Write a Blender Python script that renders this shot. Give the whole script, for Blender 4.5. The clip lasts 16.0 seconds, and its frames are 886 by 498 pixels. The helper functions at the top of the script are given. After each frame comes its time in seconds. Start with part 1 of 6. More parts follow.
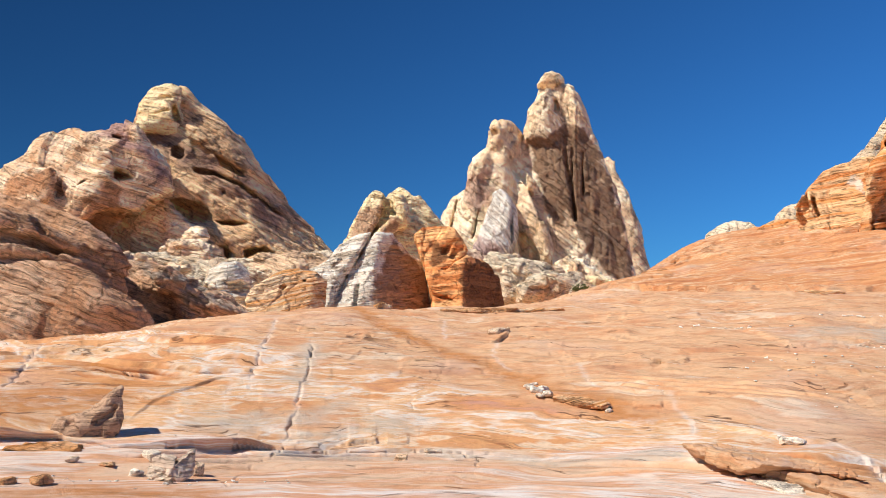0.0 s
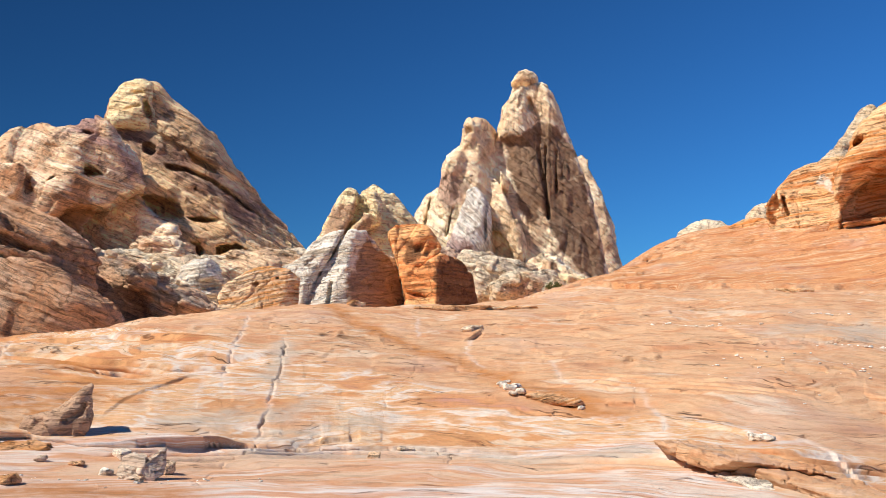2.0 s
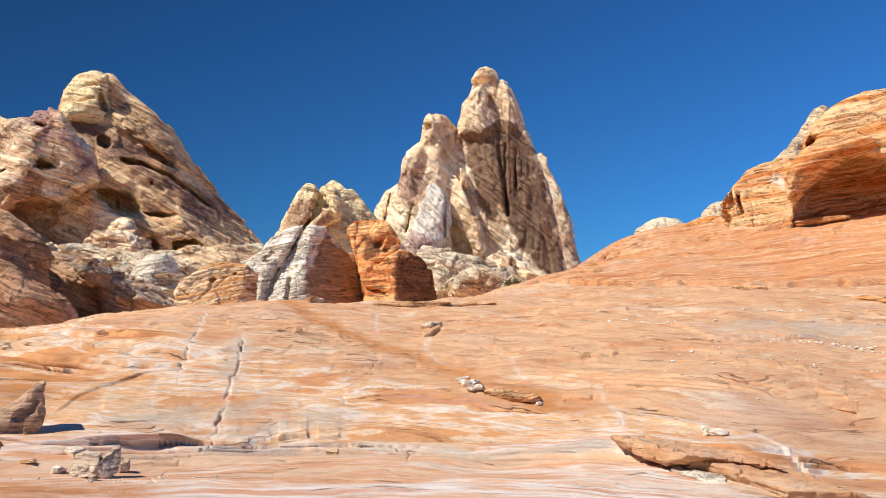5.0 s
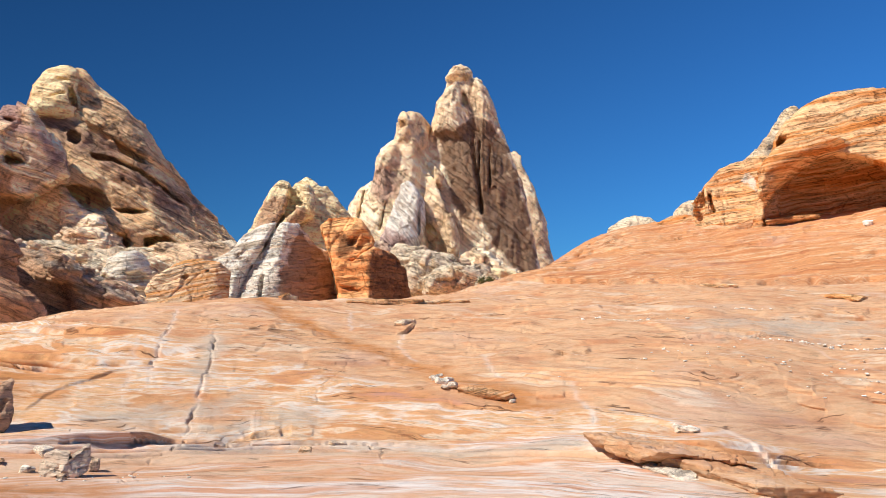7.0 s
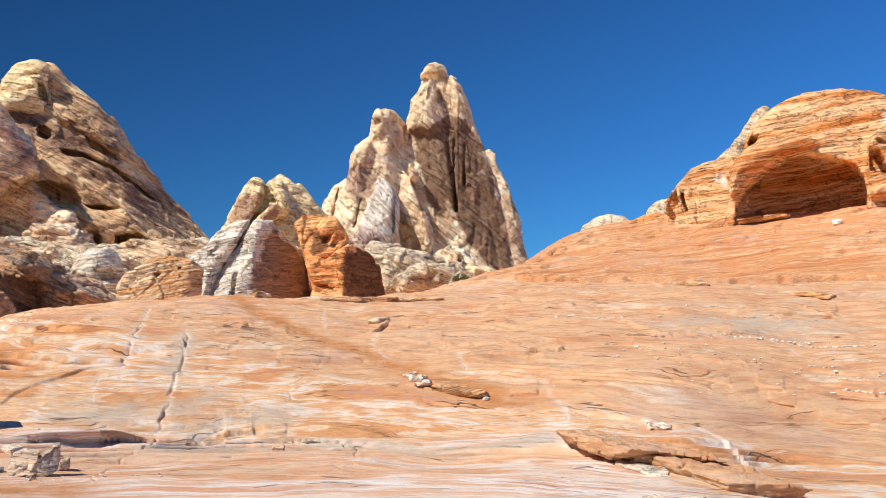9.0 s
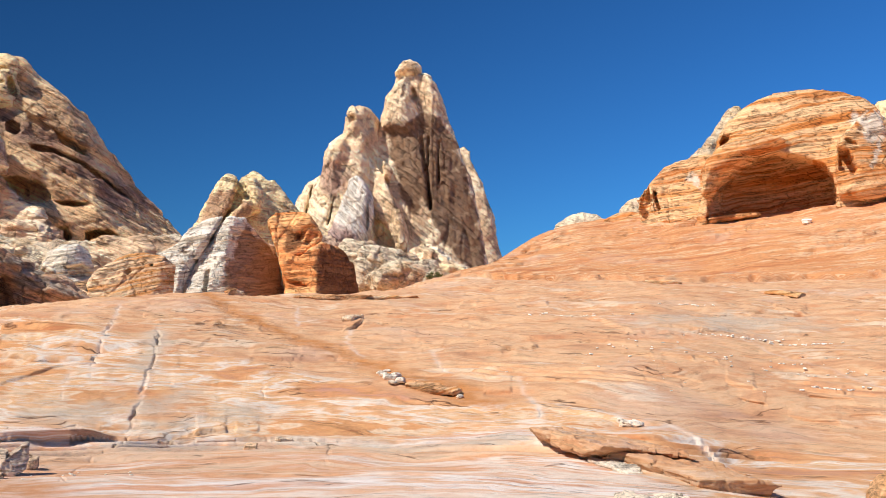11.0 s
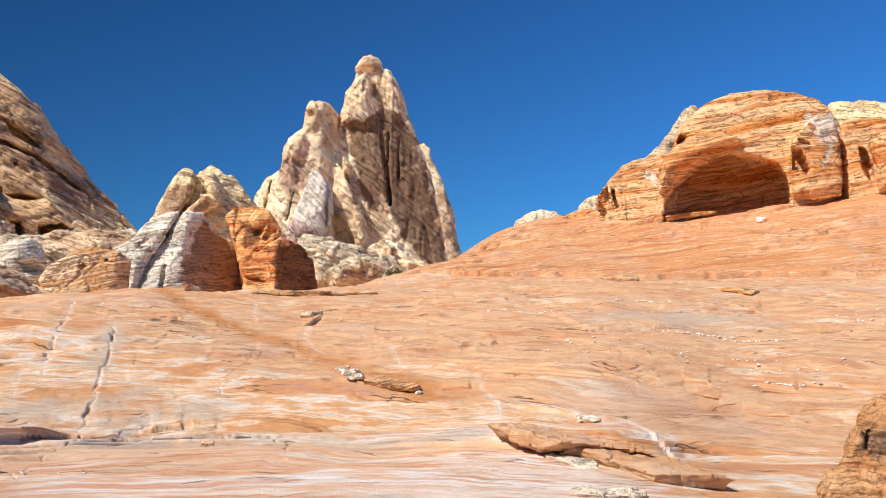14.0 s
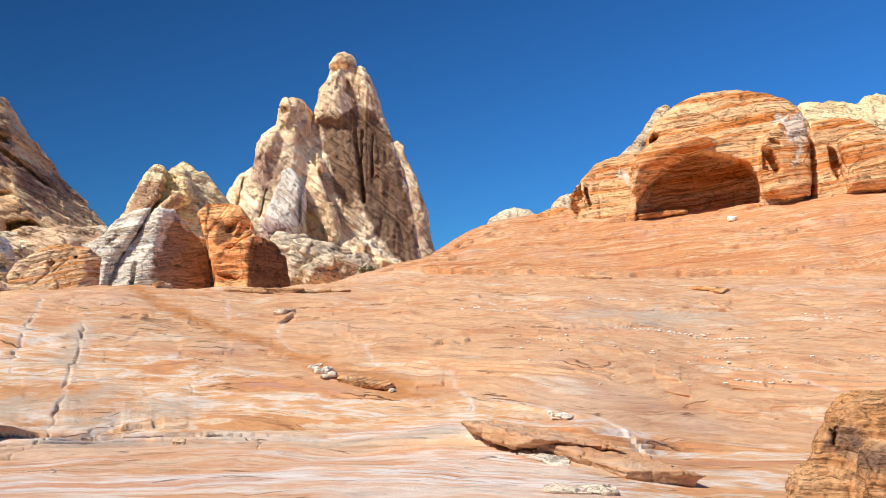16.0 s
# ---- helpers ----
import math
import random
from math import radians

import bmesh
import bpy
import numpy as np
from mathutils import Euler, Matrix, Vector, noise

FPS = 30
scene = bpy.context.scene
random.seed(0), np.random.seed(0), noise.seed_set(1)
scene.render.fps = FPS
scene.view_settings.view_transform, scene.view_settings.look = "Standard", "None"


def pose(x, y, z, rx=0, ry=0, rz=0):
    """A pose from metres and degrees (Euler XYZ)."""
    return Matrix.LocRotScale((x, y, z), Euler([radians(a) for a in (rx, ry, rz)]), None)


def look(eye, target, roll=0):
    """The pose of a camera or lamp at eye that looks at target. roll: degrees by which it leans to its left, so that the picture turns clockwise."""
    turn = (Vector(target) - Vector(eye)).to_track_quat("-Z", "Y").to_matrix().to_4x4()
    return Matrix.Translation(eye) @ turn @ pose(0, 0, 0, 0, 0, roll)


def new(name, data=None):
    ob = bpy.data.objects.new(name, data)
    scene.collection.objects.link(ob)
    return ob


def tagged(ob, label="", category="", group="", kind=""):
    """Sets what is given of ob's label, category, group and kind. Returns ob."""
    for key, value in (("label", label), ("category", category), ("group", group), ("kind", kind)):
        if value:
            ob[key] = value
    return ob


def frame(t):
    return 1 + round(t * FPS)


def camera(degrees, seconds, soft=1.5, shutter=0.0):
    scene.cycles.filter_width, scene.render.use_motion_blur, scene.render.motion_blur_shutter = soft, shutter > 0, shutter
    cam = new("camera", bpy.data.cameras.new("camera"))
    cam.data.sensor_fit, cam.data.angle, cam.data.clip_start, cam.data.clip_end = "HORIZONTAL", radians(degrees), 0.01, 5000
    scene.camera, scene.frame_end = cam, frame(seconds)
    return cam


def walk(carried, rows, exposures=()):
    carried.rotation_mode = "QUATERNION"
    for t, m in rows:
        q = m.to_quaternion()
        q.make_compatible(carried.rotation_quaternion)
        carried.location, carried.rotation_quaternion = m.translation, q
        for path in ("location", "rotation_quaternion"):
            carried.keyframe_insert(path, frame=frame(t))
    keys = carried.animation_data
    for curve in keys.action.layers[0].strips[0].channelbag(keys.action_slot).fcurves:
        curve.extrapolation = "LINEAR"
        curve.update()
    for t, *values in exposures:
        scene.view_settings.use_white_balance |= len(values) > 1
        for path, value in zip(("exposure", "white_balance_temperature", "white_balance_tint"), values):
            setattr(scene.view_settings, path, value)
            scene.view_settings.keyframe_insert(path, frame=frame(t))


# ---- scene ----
cam = camera(51.93, 16.0, soft=0.55)
EYE = 1.6
# seconds, yaw, pitch, roll: the camera stands on the slickrock and pans to its right
ROWS = [
    (0, -0.007, 6.095, 0.004),
    (0.5, -0.407, 6.060, 0.012),
    (1, -0.821, 6.023, 0.017),
    (1.5, -1.243, 5.985, 0.020),
    (2, -1.672, 5.946, 0.022),
    (2.5, -2.103, 5.907, 0.023),
    (3, -2.534, 5.868, 0.022),
    (3.5, -2.965, 5.829, 0.022),
    (4, -3.394, 5.790, 0.021),
    (5, -4.240, 5.714, 0.018),
    (6, -5.072, 5.641, 0.016),
    (6.5, -5.483, 5.605, 0.015),
    (7, -5.891, 5.570, 0.013),
    (7.5, -6.298, 5.535, 0.012),
    (8, -6.703, 5.500, 0.010),
    (8.5, -7.108, 5.465, 0.008),
    (9, -7.514, 5.430, 0.005),
    (10, -8.330, 5.360, -0.002),
    (11, -9.157, 5.287, -0.013),
    (11.5, -9.577, 5.251, -0.019),
    (12, -9.999, 5.213, -0.026),
    (12.5, -10.425, 5.175, -0.034),
    (13, -10.853, 5.137, -0.043),
    (13.5, -11.283, 5.099, -0.051),
    (14, -11.712, 5.060, -0.060),
    (14.5, -12.140, 5.023, -0.069),
    (15, -12.562, 4.986, -0.076),
    (15.5, -12.977, 4.950, -0.082),
    (16, -13.380, 4.917, -0.087),
]

walk(cam, [(t, pose(0, 0, EYE, 90 + pitch, roll, yaw)) for t, yaw, pitch, roll in ROWS])

# ---- light ----
SUN_AZ, SUN_EL = -114.0, 51.0  # degrees, clockwise from +y; height above the horizon
world = bpy.data.worlds.new("desert_sky")
scene.world = world
world.use_nodes = True
wt = world.node_tree
sky = wt.nodes.new("ShaderNodeTexSky")
sky.sky_type, sky.sun_disc = "NISHITA", False
sky.sun_elevation, sky.sun_rotation = radians(SUN_EL), radians(SUN_AZ)
sky.altitude, sky.air_density, sky.dust_density, sky.ozone_density = 700, 1.0, 0.3, 2.5
deep = wt.nodes.new("ShaderNodeMix")
deep.data_type, deep.blend_type = "RGBA", "MULTIPLY"
deep.inputs[0].default_value = 1.0
deep.inputs[7].default_value = (0.17, 0.55, 1.0, 1)
wt.links.new(sky.outputs[0], deep.inputs[6])
# the sky is multiplied darker to the upper left, lighter right, to suit the view
aim = wt.nodes.new("ShaderNodeTexCoord")
dot = wt.nodes.new("ShaderNodeVectorMath")
dot.operation = "DOT_PRODUCT"
dot.inputs[1].default_value = (0.80, -0.10, -0.60)
wt.links.new(aim.outputs["Generated"], dot.inputs[0])
span = wt.nodes.new("ShaderNodeMapRange")
span.inputs[1].default_value, span.inputs[2].default_value = -0.75, 0.55
span.inputs[3].default_value, span.inputs[4].default_value = 0.26, 1.35
wt.links.new(dot.outputs["Value"], span.inputs[0])
graded = wt.nodes.new("ShaderNodeMix")
graded.data_type, graded.blend_type = "RGBA", "MULTIPLY"
graded.inputs[0].default_value = 1.0
wt.links.new(deep.outputs[2], graded.inputs[6])
wt.links.new(span.outputs[0], graded.inputs[7])
wt.links.new(graded.outputs[2], wt.nodes["Background"].inputs[0])
wt.nodes["Background"].inputs[1].default_value = 0.098
sun = new("sun", bpy.data.lights.new("sun", "SUN"))
sun.data.energy, sun.data.angle, sun.data.color = 4.4, radians(0.53), (1.0, 0.95, 0.87)
sun.matrix_basis = look((0, 0, 60), (-60 * math.tan(radians(90 - SUN_EL)) * math.sin(radians(SUN_AZ)), -60 * math.tan(radians(90 - SUN_EL)) * math.cos(radians(SUN_AZ)), 0))
scene.view_settings.exposure = 0.21

# ---- noise and solid modelling ----
RNG = np.random.default_rng(7)
TABLE = RNG.random((64, 64, 64), dtype=np.float32) * 2 - 1
SPOTS = RNG.random((32, 32, 32, 3), dtype=np.float32)


def smooth_step(x):
    x = np.clip(x, 0, 1)
    return x * x * (3 - 2 * x)


def vnoise(p):
    """Smooth lattice noise, -1 to 1, at the rows of p."""
    i = np.floor(p).astype(np.int64)
    u = (p - i).astype(np.float32)
    u = u * u * (3 - 2 * u)
    a, b = i & 63, (i + 1) & 63
    x0, y0, z0, x1, y1, z1 = a[:, 0], a[:, 1], a[:, 2], b[:, 0], b[:, 1], b[:, 2]
    ux, uy, uz = u.T
    c00 = TABLE[x0, y0, z0] * (1 - ux) + TABLE[x1, y0, z0] * ux
    c10 = TABLE[x0, y1, z0] * (1 - ux) + TABLE[x1, y1, z0] * ux
    c01 = TABLE[x0, y0, z1] * (1 - ux) + TABLE[x1, y0, z1] * ux
    c11 = TABLE[x0, y1, z1] * (1 - ux) + TABLE[x1, y1, z1] * ux
    return (c00 * (1 - uy) + c10 * uy) * (1 - uz) + (c01 * (1 - uy) + c11 * uy) * uz


def fbm(p, octaves=4, gain=0.5):
    total, amp = 0, 1.0
    for k in range(octaves):
        total = total + amp * vnoise(p * 2.03 ** k + 17.3 * k)
        amp *= gain
    return total


def joints(p):
    """Distance to the borders of random cells, 0 on a border, a random value for each cell, and the height of a tilted facet in each cell."""
    i = np.floor(p).astype(np.int64)
    n = len(p)
    kind, tilt = np.zeros(n, np.float32), np.zeros(n, np.float32)
    f1, f2 = np.full(n, 9.0, np.float32), np.full(n, 9.0, np.float32)
    p = p.astype(np.float32)
    for dx in (-1, 0, 1):
        for dy in (-1, 0, 1):
            for dz in (-1, 0, 1):
                c = i + (dx, dy, dz)
                a, b, e = c[:, 0] & 31, c[:, 1] & 31, c[:, 2] & 31
                d = c + SPOTS[a, b, e] - p
                far = np.sqrt((d * d).sum(1))
                first = far < f1
                lean = SPOTS[b, e, a] - 0.5
                kind = np.where(first, TABLE[a, b, e], kind)
                tilt = np.where(first, (d * lean).sum(1), tilt)
                f2 = np.minimum(f2, np.maximum(f1, far))
                f1 = np.minimum(f1, far)
    return f2 - f1, kind, tilt


def mesh_of(name, v, quads, attributes=()):
    me = bpy.data.meshes.new(name)
    quads = np.asarray(quads, np.int32)
    me.vertices.add(len(v))
    me.vertices.foreach_set("co", np.asarray(v, np.float32).ravel())
    me.loops.add(quads.size)
    me.loops.foreach_set("vertex_index", quads.ravel())
    me.polygons.add(len(quads))
    me.polygons.foreach_set("loop_start", np.arange(len(quads), dtype=np.int32) * 4)
    me.update(calc_edges=True)
    me.polygons.foreach_set("use_smooth", np.ones(len(quads), bool))
    for key, values in attributes:
        me.attributes.new(key, "FLOAT", "POINT").data.foreach_set("value", np.asarray(values, np.float32))
    me.validate()
    return me


def surface(d, low, cell):
    """Quads on the zero surface of the distance grid d (surface nets)."""
    d = d.copy()
    for ax in range(3):
        e = [slice(None)] * 3
        for side in (0, -1):
            e[ax] = side
            d[tuple(e)] = np.maximum(d[tuple(e)], 0.01 * cell)
    s = d < 0
    n = [k - 1 for k in d.shape]
    count = np.zeros(n, np.int8)
    corner = [(a, b, c) for a in (0, 1) for b in (0, 1) for c in (0, 1)]
    for a, b, c in corner:
        count += s[a:a + n[0], b:b + n[1], c:c + n[2]]
    act = (count > 0) & (count < 8)
    I, J, K = np.nonzero(act)
    index = np.full(n, -1, np.int32)
    index[act] = np.arange(len(I))
    pos, hits = np.zeros((len(I), 3)), np.zeros(len(I))
    for a in corner:
        for ax in range(3):
            if a[ax]:
                continue
            b = list(a)
            b[ax] = 1
            da, db = d[I + a[0], J + a[1], K + a[2]], d[I + b[0], J + b[1], K + b[2]]
            cross = (da < 0) != (db < 0)
            t = np.where(cross, da / np.where(cross, da - db, 1), 0)
            for m in range(3):
                pos[:, m] += np.where(cross, a[m] + (t if m == ax else 0), 0)
            hits += cross
    v = (np.c_[I, J, K] + pos / hits[:, None]) * cell + low
    quads = []
    for ax in range(3):
        p, q = (ax + 1) % 3, (ax + 2) % 3
        lo, hi = [slice(None)] * 3, [slice(None)] * 3
        lo[ax], hi[ax] = slice(0, -1), slice(1, None)
        sa, sb = s[tuple(lo)], s[tuple(hi)]
        where = np.argwhere(sa != sb)
        where = where[(where[:, p] > 0) & (where[:, q] > 0) & (where[:, p] < n[p]) & (where[:, q] < n[q])]
        inside = sa[tuple(where.T)]
        ring = []
        for dp, dq in ((-1, -1), (0, -1), (0, 0), (-1, 0)):
            c = where.copy()
            c[:, p] += dp
            c[:, q] += dq
            ring.append(index[tuple(c.T)])
        ring = np.array(ring).T
        ring[~inside] = ring[~inside][:, ::-1]
        quads.append(ring)
    quads = np.concatenate(quads)
    return v, quads[(quads >= 0).all(1)]


def normals(v, quads):
    n = np.cross(v[quads[:, 2]] - v[quads[:, 0]], v[quads[:, 3]] - v[quads[:, 1]])
    out = np.zeros_like(v)
    for k in range(4):
        for m in range(3):
            out[:, m] += np.bincount(quads[:, k], n[:, m], len(v))
    return out / np.maximum(np.linalg.norm(out, axis=1), 1e-9)[:, None]


def bearing(az):
    """Unit vectors in plan: to the right of a bearing, and along it."""
    a = radians(az)
    return np.array([math.cos(a), -math.sin(a)]), np.array([math.sin(a), math.cos(a)])


def outline_distance(poly, u, z):
    """Signed distance to a closed outline, negative inside."""
    best = np.full(u.shape, 1e9, np.float32)
    inside = np.zeros(u.shape, bool)
    for (ax, az), (bx, bz) in zip(poly, np.roll(poly, -1, 0)):
        ex, ez = bx - ax, bz - az
        px, pz = u - ax, z - az
        t = np.clip((px * ex + pz * ez) / max(ex * ex + ez * ez, 1e-9), 0, 1)
        best = np.minimum(best, (px - ex * t) ** 2 + (pz - ez * t) ** 2)
        if az != bz:
            inside ^= ((az > z) != (bz > z)) & (u < (bx - ax) * (z - az) / (bz - az) + ax)
    return np.where(inside, -1, 1) * np.sqrt(best)


def strata(b):
    """Hardness of beds at the height b, counted in beds: crisp steps at three scales, -1 to 1."""
    total = 0
    for k, (scale, amp) in enumerate(((1.0, 0.55), (2.7, 0.3), (6.3, 0.2))):
        c = b * scale + 5.3 * k
        i = np.floor(c).astype(np.int64)
        f = smooth_step((c - i - 0.72) / 0.28)
        total = total + amp * (TABLE[i & 63, 7 + k, 3] * (1 - f) + TABLE[(i + 1) & 63, 7 + k, 3] * f)
    return total


class Rock:
    """A rock body: rounded solids joined softly, some cut away, then weathered."""

    def __init__(self, blend=1.0):
        self.solids, self.tints, self.blend = [], [], blend

    def ball(self, c, r, turn=(0, 0, 0), p=2.0, k=None):
        """An ellipsoid; p above 2 makes it blockier. turn: degrees about x, y, z."""
        self.solids.append(("ball", Vector(c), np.array(r, float), turn, p, self.blend if k is None else k, 1))
        return self

    def block(self, c, r, turn=(0, 0, 0), facets=13, seed=1, soft=0.12, k=None):
        """A broken block: a rounded box clipped by plane fracture faces."""
        pick = np.random.default_rng(seed)
        m = np.array(Euler([radians(a) for a in turn]).to_matrix())
        r = np.array(r, float)
        planes = []
        for i in range(facets + 6):
            if i < 6:
                n = np.zeros(3)
                n[i // 2] = 1 - 2 * (i % 2)
                n += pick.normal(0, 0.12, 3)
            else:
                n = pick.normal(0, 1, 3)
            n /= np.linalg.norm(n)
            reach_out = (pick.uniform(0.86, 1.0) if i < 6 else pick.uniform(0.9, 1.12))
            g = m @ (n / r)
            size = np.linalg.norm(g)
            g /= size
            planes.append((tuple(g), float(g @ np.array(c) + reach_out / size)))
        e = np.abs(m) @ (r * 1.25)
        self.solids.append(("walls", planes, soft * float(r.min()), (np.array(c) - e, np.array(c) + e), self.blend if k is None else k))
        return self

    def mass(self, az, dist, outline, half, edge=2.0, faces=(), soft=0.4, k=None, dig=False):
        """A rock mass standing at a bearing and distance in plan. outline: its elevation, (across, height); half: half its depth; edge: how round it is.
        faces: plane walls that trim it: (across, height, distance, azimuth it faces, steepness). dig: cut away instead."""
        self.solids.append(("mass", az, dist, np.array(outline, float), half, edge, faces, soft, self.blend if k is None else k, -1 if dig else 1))
        return self

    def dig(self, az, dist, outline, half, edge=0.6, k=0.15, faces=()):
        return self.mass(az, dist, outline, half, edge, faces, 0.3, k, True)

    def tint(self, key, az, outline, feather=0.5, dist=None):
        """A patch of other colour inside an outline in elevation, seen along a bearing at a distance."""
        self.tints.append((key, az, np.array(outline, float), feather, dist))
        return self

    def bounds(self):
        lo, hi = np.full(3, 1e9), np.full(3, -1e9)
        for s in self.solids:
            if s[0] == "ball" and s[6] > 0:
                m = np.array(Euler([radians(a) for a in s[3]]).to_matrix())
                e = np.abs(m) @ s[2]
                lo, hi = np.minimum(lo, np.array(s[1]) - e), np.maximum(hi, np.array(s[1]) + e)
            elif s[0] == "mass" and s[9] > 0:
                right, ahead = bearing(s[1])
                for u, z in s[3]:
                    for w in (-s[4], s[4]):
                        at = np.array([*(right * u + ahead * (s[2] + w)), z])
                        lo, hi = np.minimum(lo, at), np.maximum(hi, at)
            elif s[0] == "walls":
                lo, hi = np.minimum(lo, s[3][0]), np.maximum(hi, s[3][1])
        return lo, hi

    def distance(self, X, Y, Z):
        total = None
        for s in self.solids:
            if s[0] == "ball":
                _, c, r, turn, p, k, sign = s
                m = np.array(Euler([radians(a) for a in turn]).to_matrix(), np.float32)
                x, y, z = X - c[0], Y - c[1], Z - c[2]
                q = [(m[0, j] * x + m[1, j] * y + m[2, j] * z) / r[j] for j in range(3)]
                if p == 2:
                    k0 = np.sqrt(q[0] ** 2 + q[1] ** 2 + q[2] ** 2)
                else:
                    k0 = (np.abs(q[0]) ** p + np.abs(q[1]) ** p + np.abs(q[2]) ** p) ** (1 / p)
                k1 = np.sqrt((q[0] / r[0]) ** 2 + (q[1] / r[1]) ** 2 + (q[2] / r[2]) ** 2) + 1e-6
                k2 = np.sqrt(q[0] ** 2 + q[1] ** 2 + q[2] ** 2)
                d = (k0 - 1) * k2 / k1
            elif s[0] == "mass":
                _, az, dist, outline, half, edge, faces, soft, k, sign = s
                right, ahead = bearing(az)
                across, deep = X * right[0] + Y * right[1], X * ahead[0] + Y * ahead[1] - dist
                d2 = outline_distance(outline, *np.broadcast_arrays(across, Z)) + edge
                a = np.abs(deep) - (half - edge)
                d = np.sqrt(np.maximum(d2, 0) ** 2 + np.maximum(a, 0) ** 2) + np.minimum(np.maximum(d2, a), 0) - edge
                for u, z, far, face_az, steep in faces:
                    h, v = math.sin(radians(steep)), math.cos(radians(steep))
                    nx, ny = h * math.sin(radians(face_az)), h * math.cos(radians(face_az))
                    at = right * u + ahead * far
                    e = nx * (X - at[0]) + ny * (Y - at[1]) + v * (Z - z)
                    h = np.clip(0.5 + 0.5 * (e - d) / soft, 0, 1)
                    d = d + (e - d) * h + soft * h * (1 - h)
            else:
                _, planes, soft, _, k = s
                sign, d = 1, None
                for n, off in planes:
                    e = n[0] * X + n[1] * Y + (n[2] * Z - off)
                    if d is None:
                        d = e
                    else:
                        h = np.clip(0.5 + 0.5 * (e - d) / soft, 0, 1)
                        d = d + (e - d) * h + soft * h * (1 - h)
            if total is None:
                total = d
            elif sign > 0:
                h = np.clip(0.5 + 0.5 * (d - total) / k, 0, 1)
                total = d + (total - d) * h - k * h * (1 - h)
            else:
                h = np.clip(0.5 - 0.5 * (-d - total) / k, 0, 1)
                total = -d + (total + d) * h
                total = total + k * h * (1 - h)
        return total

    def mesh(self, name, cell, floor=-0.8, sheet=False, lump=0.0, wave=5.0, rough=0.3, grain=2.0, ledge=0.1, bed=1.2, dip=0.0, crack=0.0, block=4.0, flute=0.0, seed=0.0, facet=1.0):
        """cell: the grid's step. lump, wave: large warping and its length. rough, grain: weathered relief and its length.
        ledge, bed, dip: relief of the beds, their thickness, their slope along x. crack, block: depth of joints, size of blocks. flute: upright ribs. facet: how angular the broken faces are."""
        lo, hi = self.bounds()
        lo, hi = lo - 2 * cell, hi + 2 * cell
        lo[2] = max(lo[2], floor)
        axes = [np.arange(a, b + cell, cell, dtype=np.float32) for a, b in zip(lo, hi)]
        # coarse distances first, fine ones only near the surface
        q = 4
        axes = [np.concatenate([ax, ax[-1] + cell * np.arange(1, 1 + (-len(ax)) % q)]).astype(np.float32) for ax in axes]
        mids = [ax.reshape(-1, q).mean(1) for ax in axes]
        rough_d = self.distance(mids[0][:, None, None], mids[1][None, :, None], mids[2][None, None, :]).astype(np.float32)
        close = np.argwhere(np.abs(rough_d) < 2.2 * q * cell)
        d = rough_d.repeat(q, 0).repeat(q, 1).repeat(q, 2)
        shift = np.array([(a, b, c) for a in range(q) for b in range(q) for c in range(q)])
        for some in np.array_split(close, max(1, len(close) // 8000)):
            at = (some[:, None, :] * q + shift[None]).reshape(-1, 3)
            d[tuple(at.T)] = self.distance(axes[0][at[:, 0]], axes[1][at[:, 1]], axes[2][at[:, 2]])
        v, quads = surface(d, np.array([a[0] for a in axes]), cell)
        o = v + seed * 11.7
        if lump:
            v = v + lump * np.c_[vnoise(o / wave), vnoise(o / wave + 31.5), 0.5 * vnoise(o / wave + 60.1)]
        n = normals(v, quads)
        push = rough * fbm(o / grain, 5, 0.58)
        # crevices where two smooth fields change sign
        for k, (stretch, much) in enumerate((((1, 1, 0.45), 0.9), ((1, 1, 1.5), 0.6))):
            line = np.abs(vnoise(o * np.array(stretch) / (1.9 * grain) + 40 * k) + 0.35 * vnoise(o / (0.6 * grain) + 7 * k))
            push -= much * rough * np.exp(-(line / 0.035) ** 2) * smooth_step(0.6 + 1.2 * vnoise(o / (2.5 * grain) + 21))
        if ledge:
            b = (v[:, 2] + dip * v[:, 0] + 0.5 * bed * fbm(o / (6 * bed), 2)) / bed
            push += 1.5 * ledge * strata(b) * (1 - 0.6 * np.abs(n[:, 2])) * np.clip(0.6 + 0.9 * vnoise(o / (4 * bed)), 0, 1.3)
        if flute:
            ribs = o * np.array([1.0, 1.0, 0.07]) / grain
            push += flute * (1 - np.abs(n[:, 2])) * (vnoise(ribs * 1.7) - 1.2 * np.exp(-(vnoise(ribs * 0.9 + 8) / 0.07) ** 2) + 0.4 * vnoise(ribs * 4.3))
        if crack:  # broken faces: tilted facets at two sizes, with open joints between some of them
            bend = 0.25 * np.c_[vnoise(o / block), vnoise(o / block + 9), vnoise(o / block + 5)]
            j, kind, tilt = joints(o * np.array([1.0, 1.0, 0.7]) / block + bend)
            some = smooth_step(0.5 + 1.6 * vnoise(o / (1.7 * block) + 3))
            push += crack * (1.1 * kind * some + 3.0 * tilt * facet - 1.0 * some * np.exp(-(j / 0.035) ** 2))
            j, kind, tilt = joints(o * np.array([1.0, 1.0, 1.5]) / (0.36 * block) + bend)
            push += crack * (0.12 * kind * (1 - 0.5 * some) + 0.5 * tilt * facet - 0.3 * (1 - 0.5 * some) * np.exp(-(j / 0.06) ** 2))
        v = v + n * push[:, None]
        marks = {}
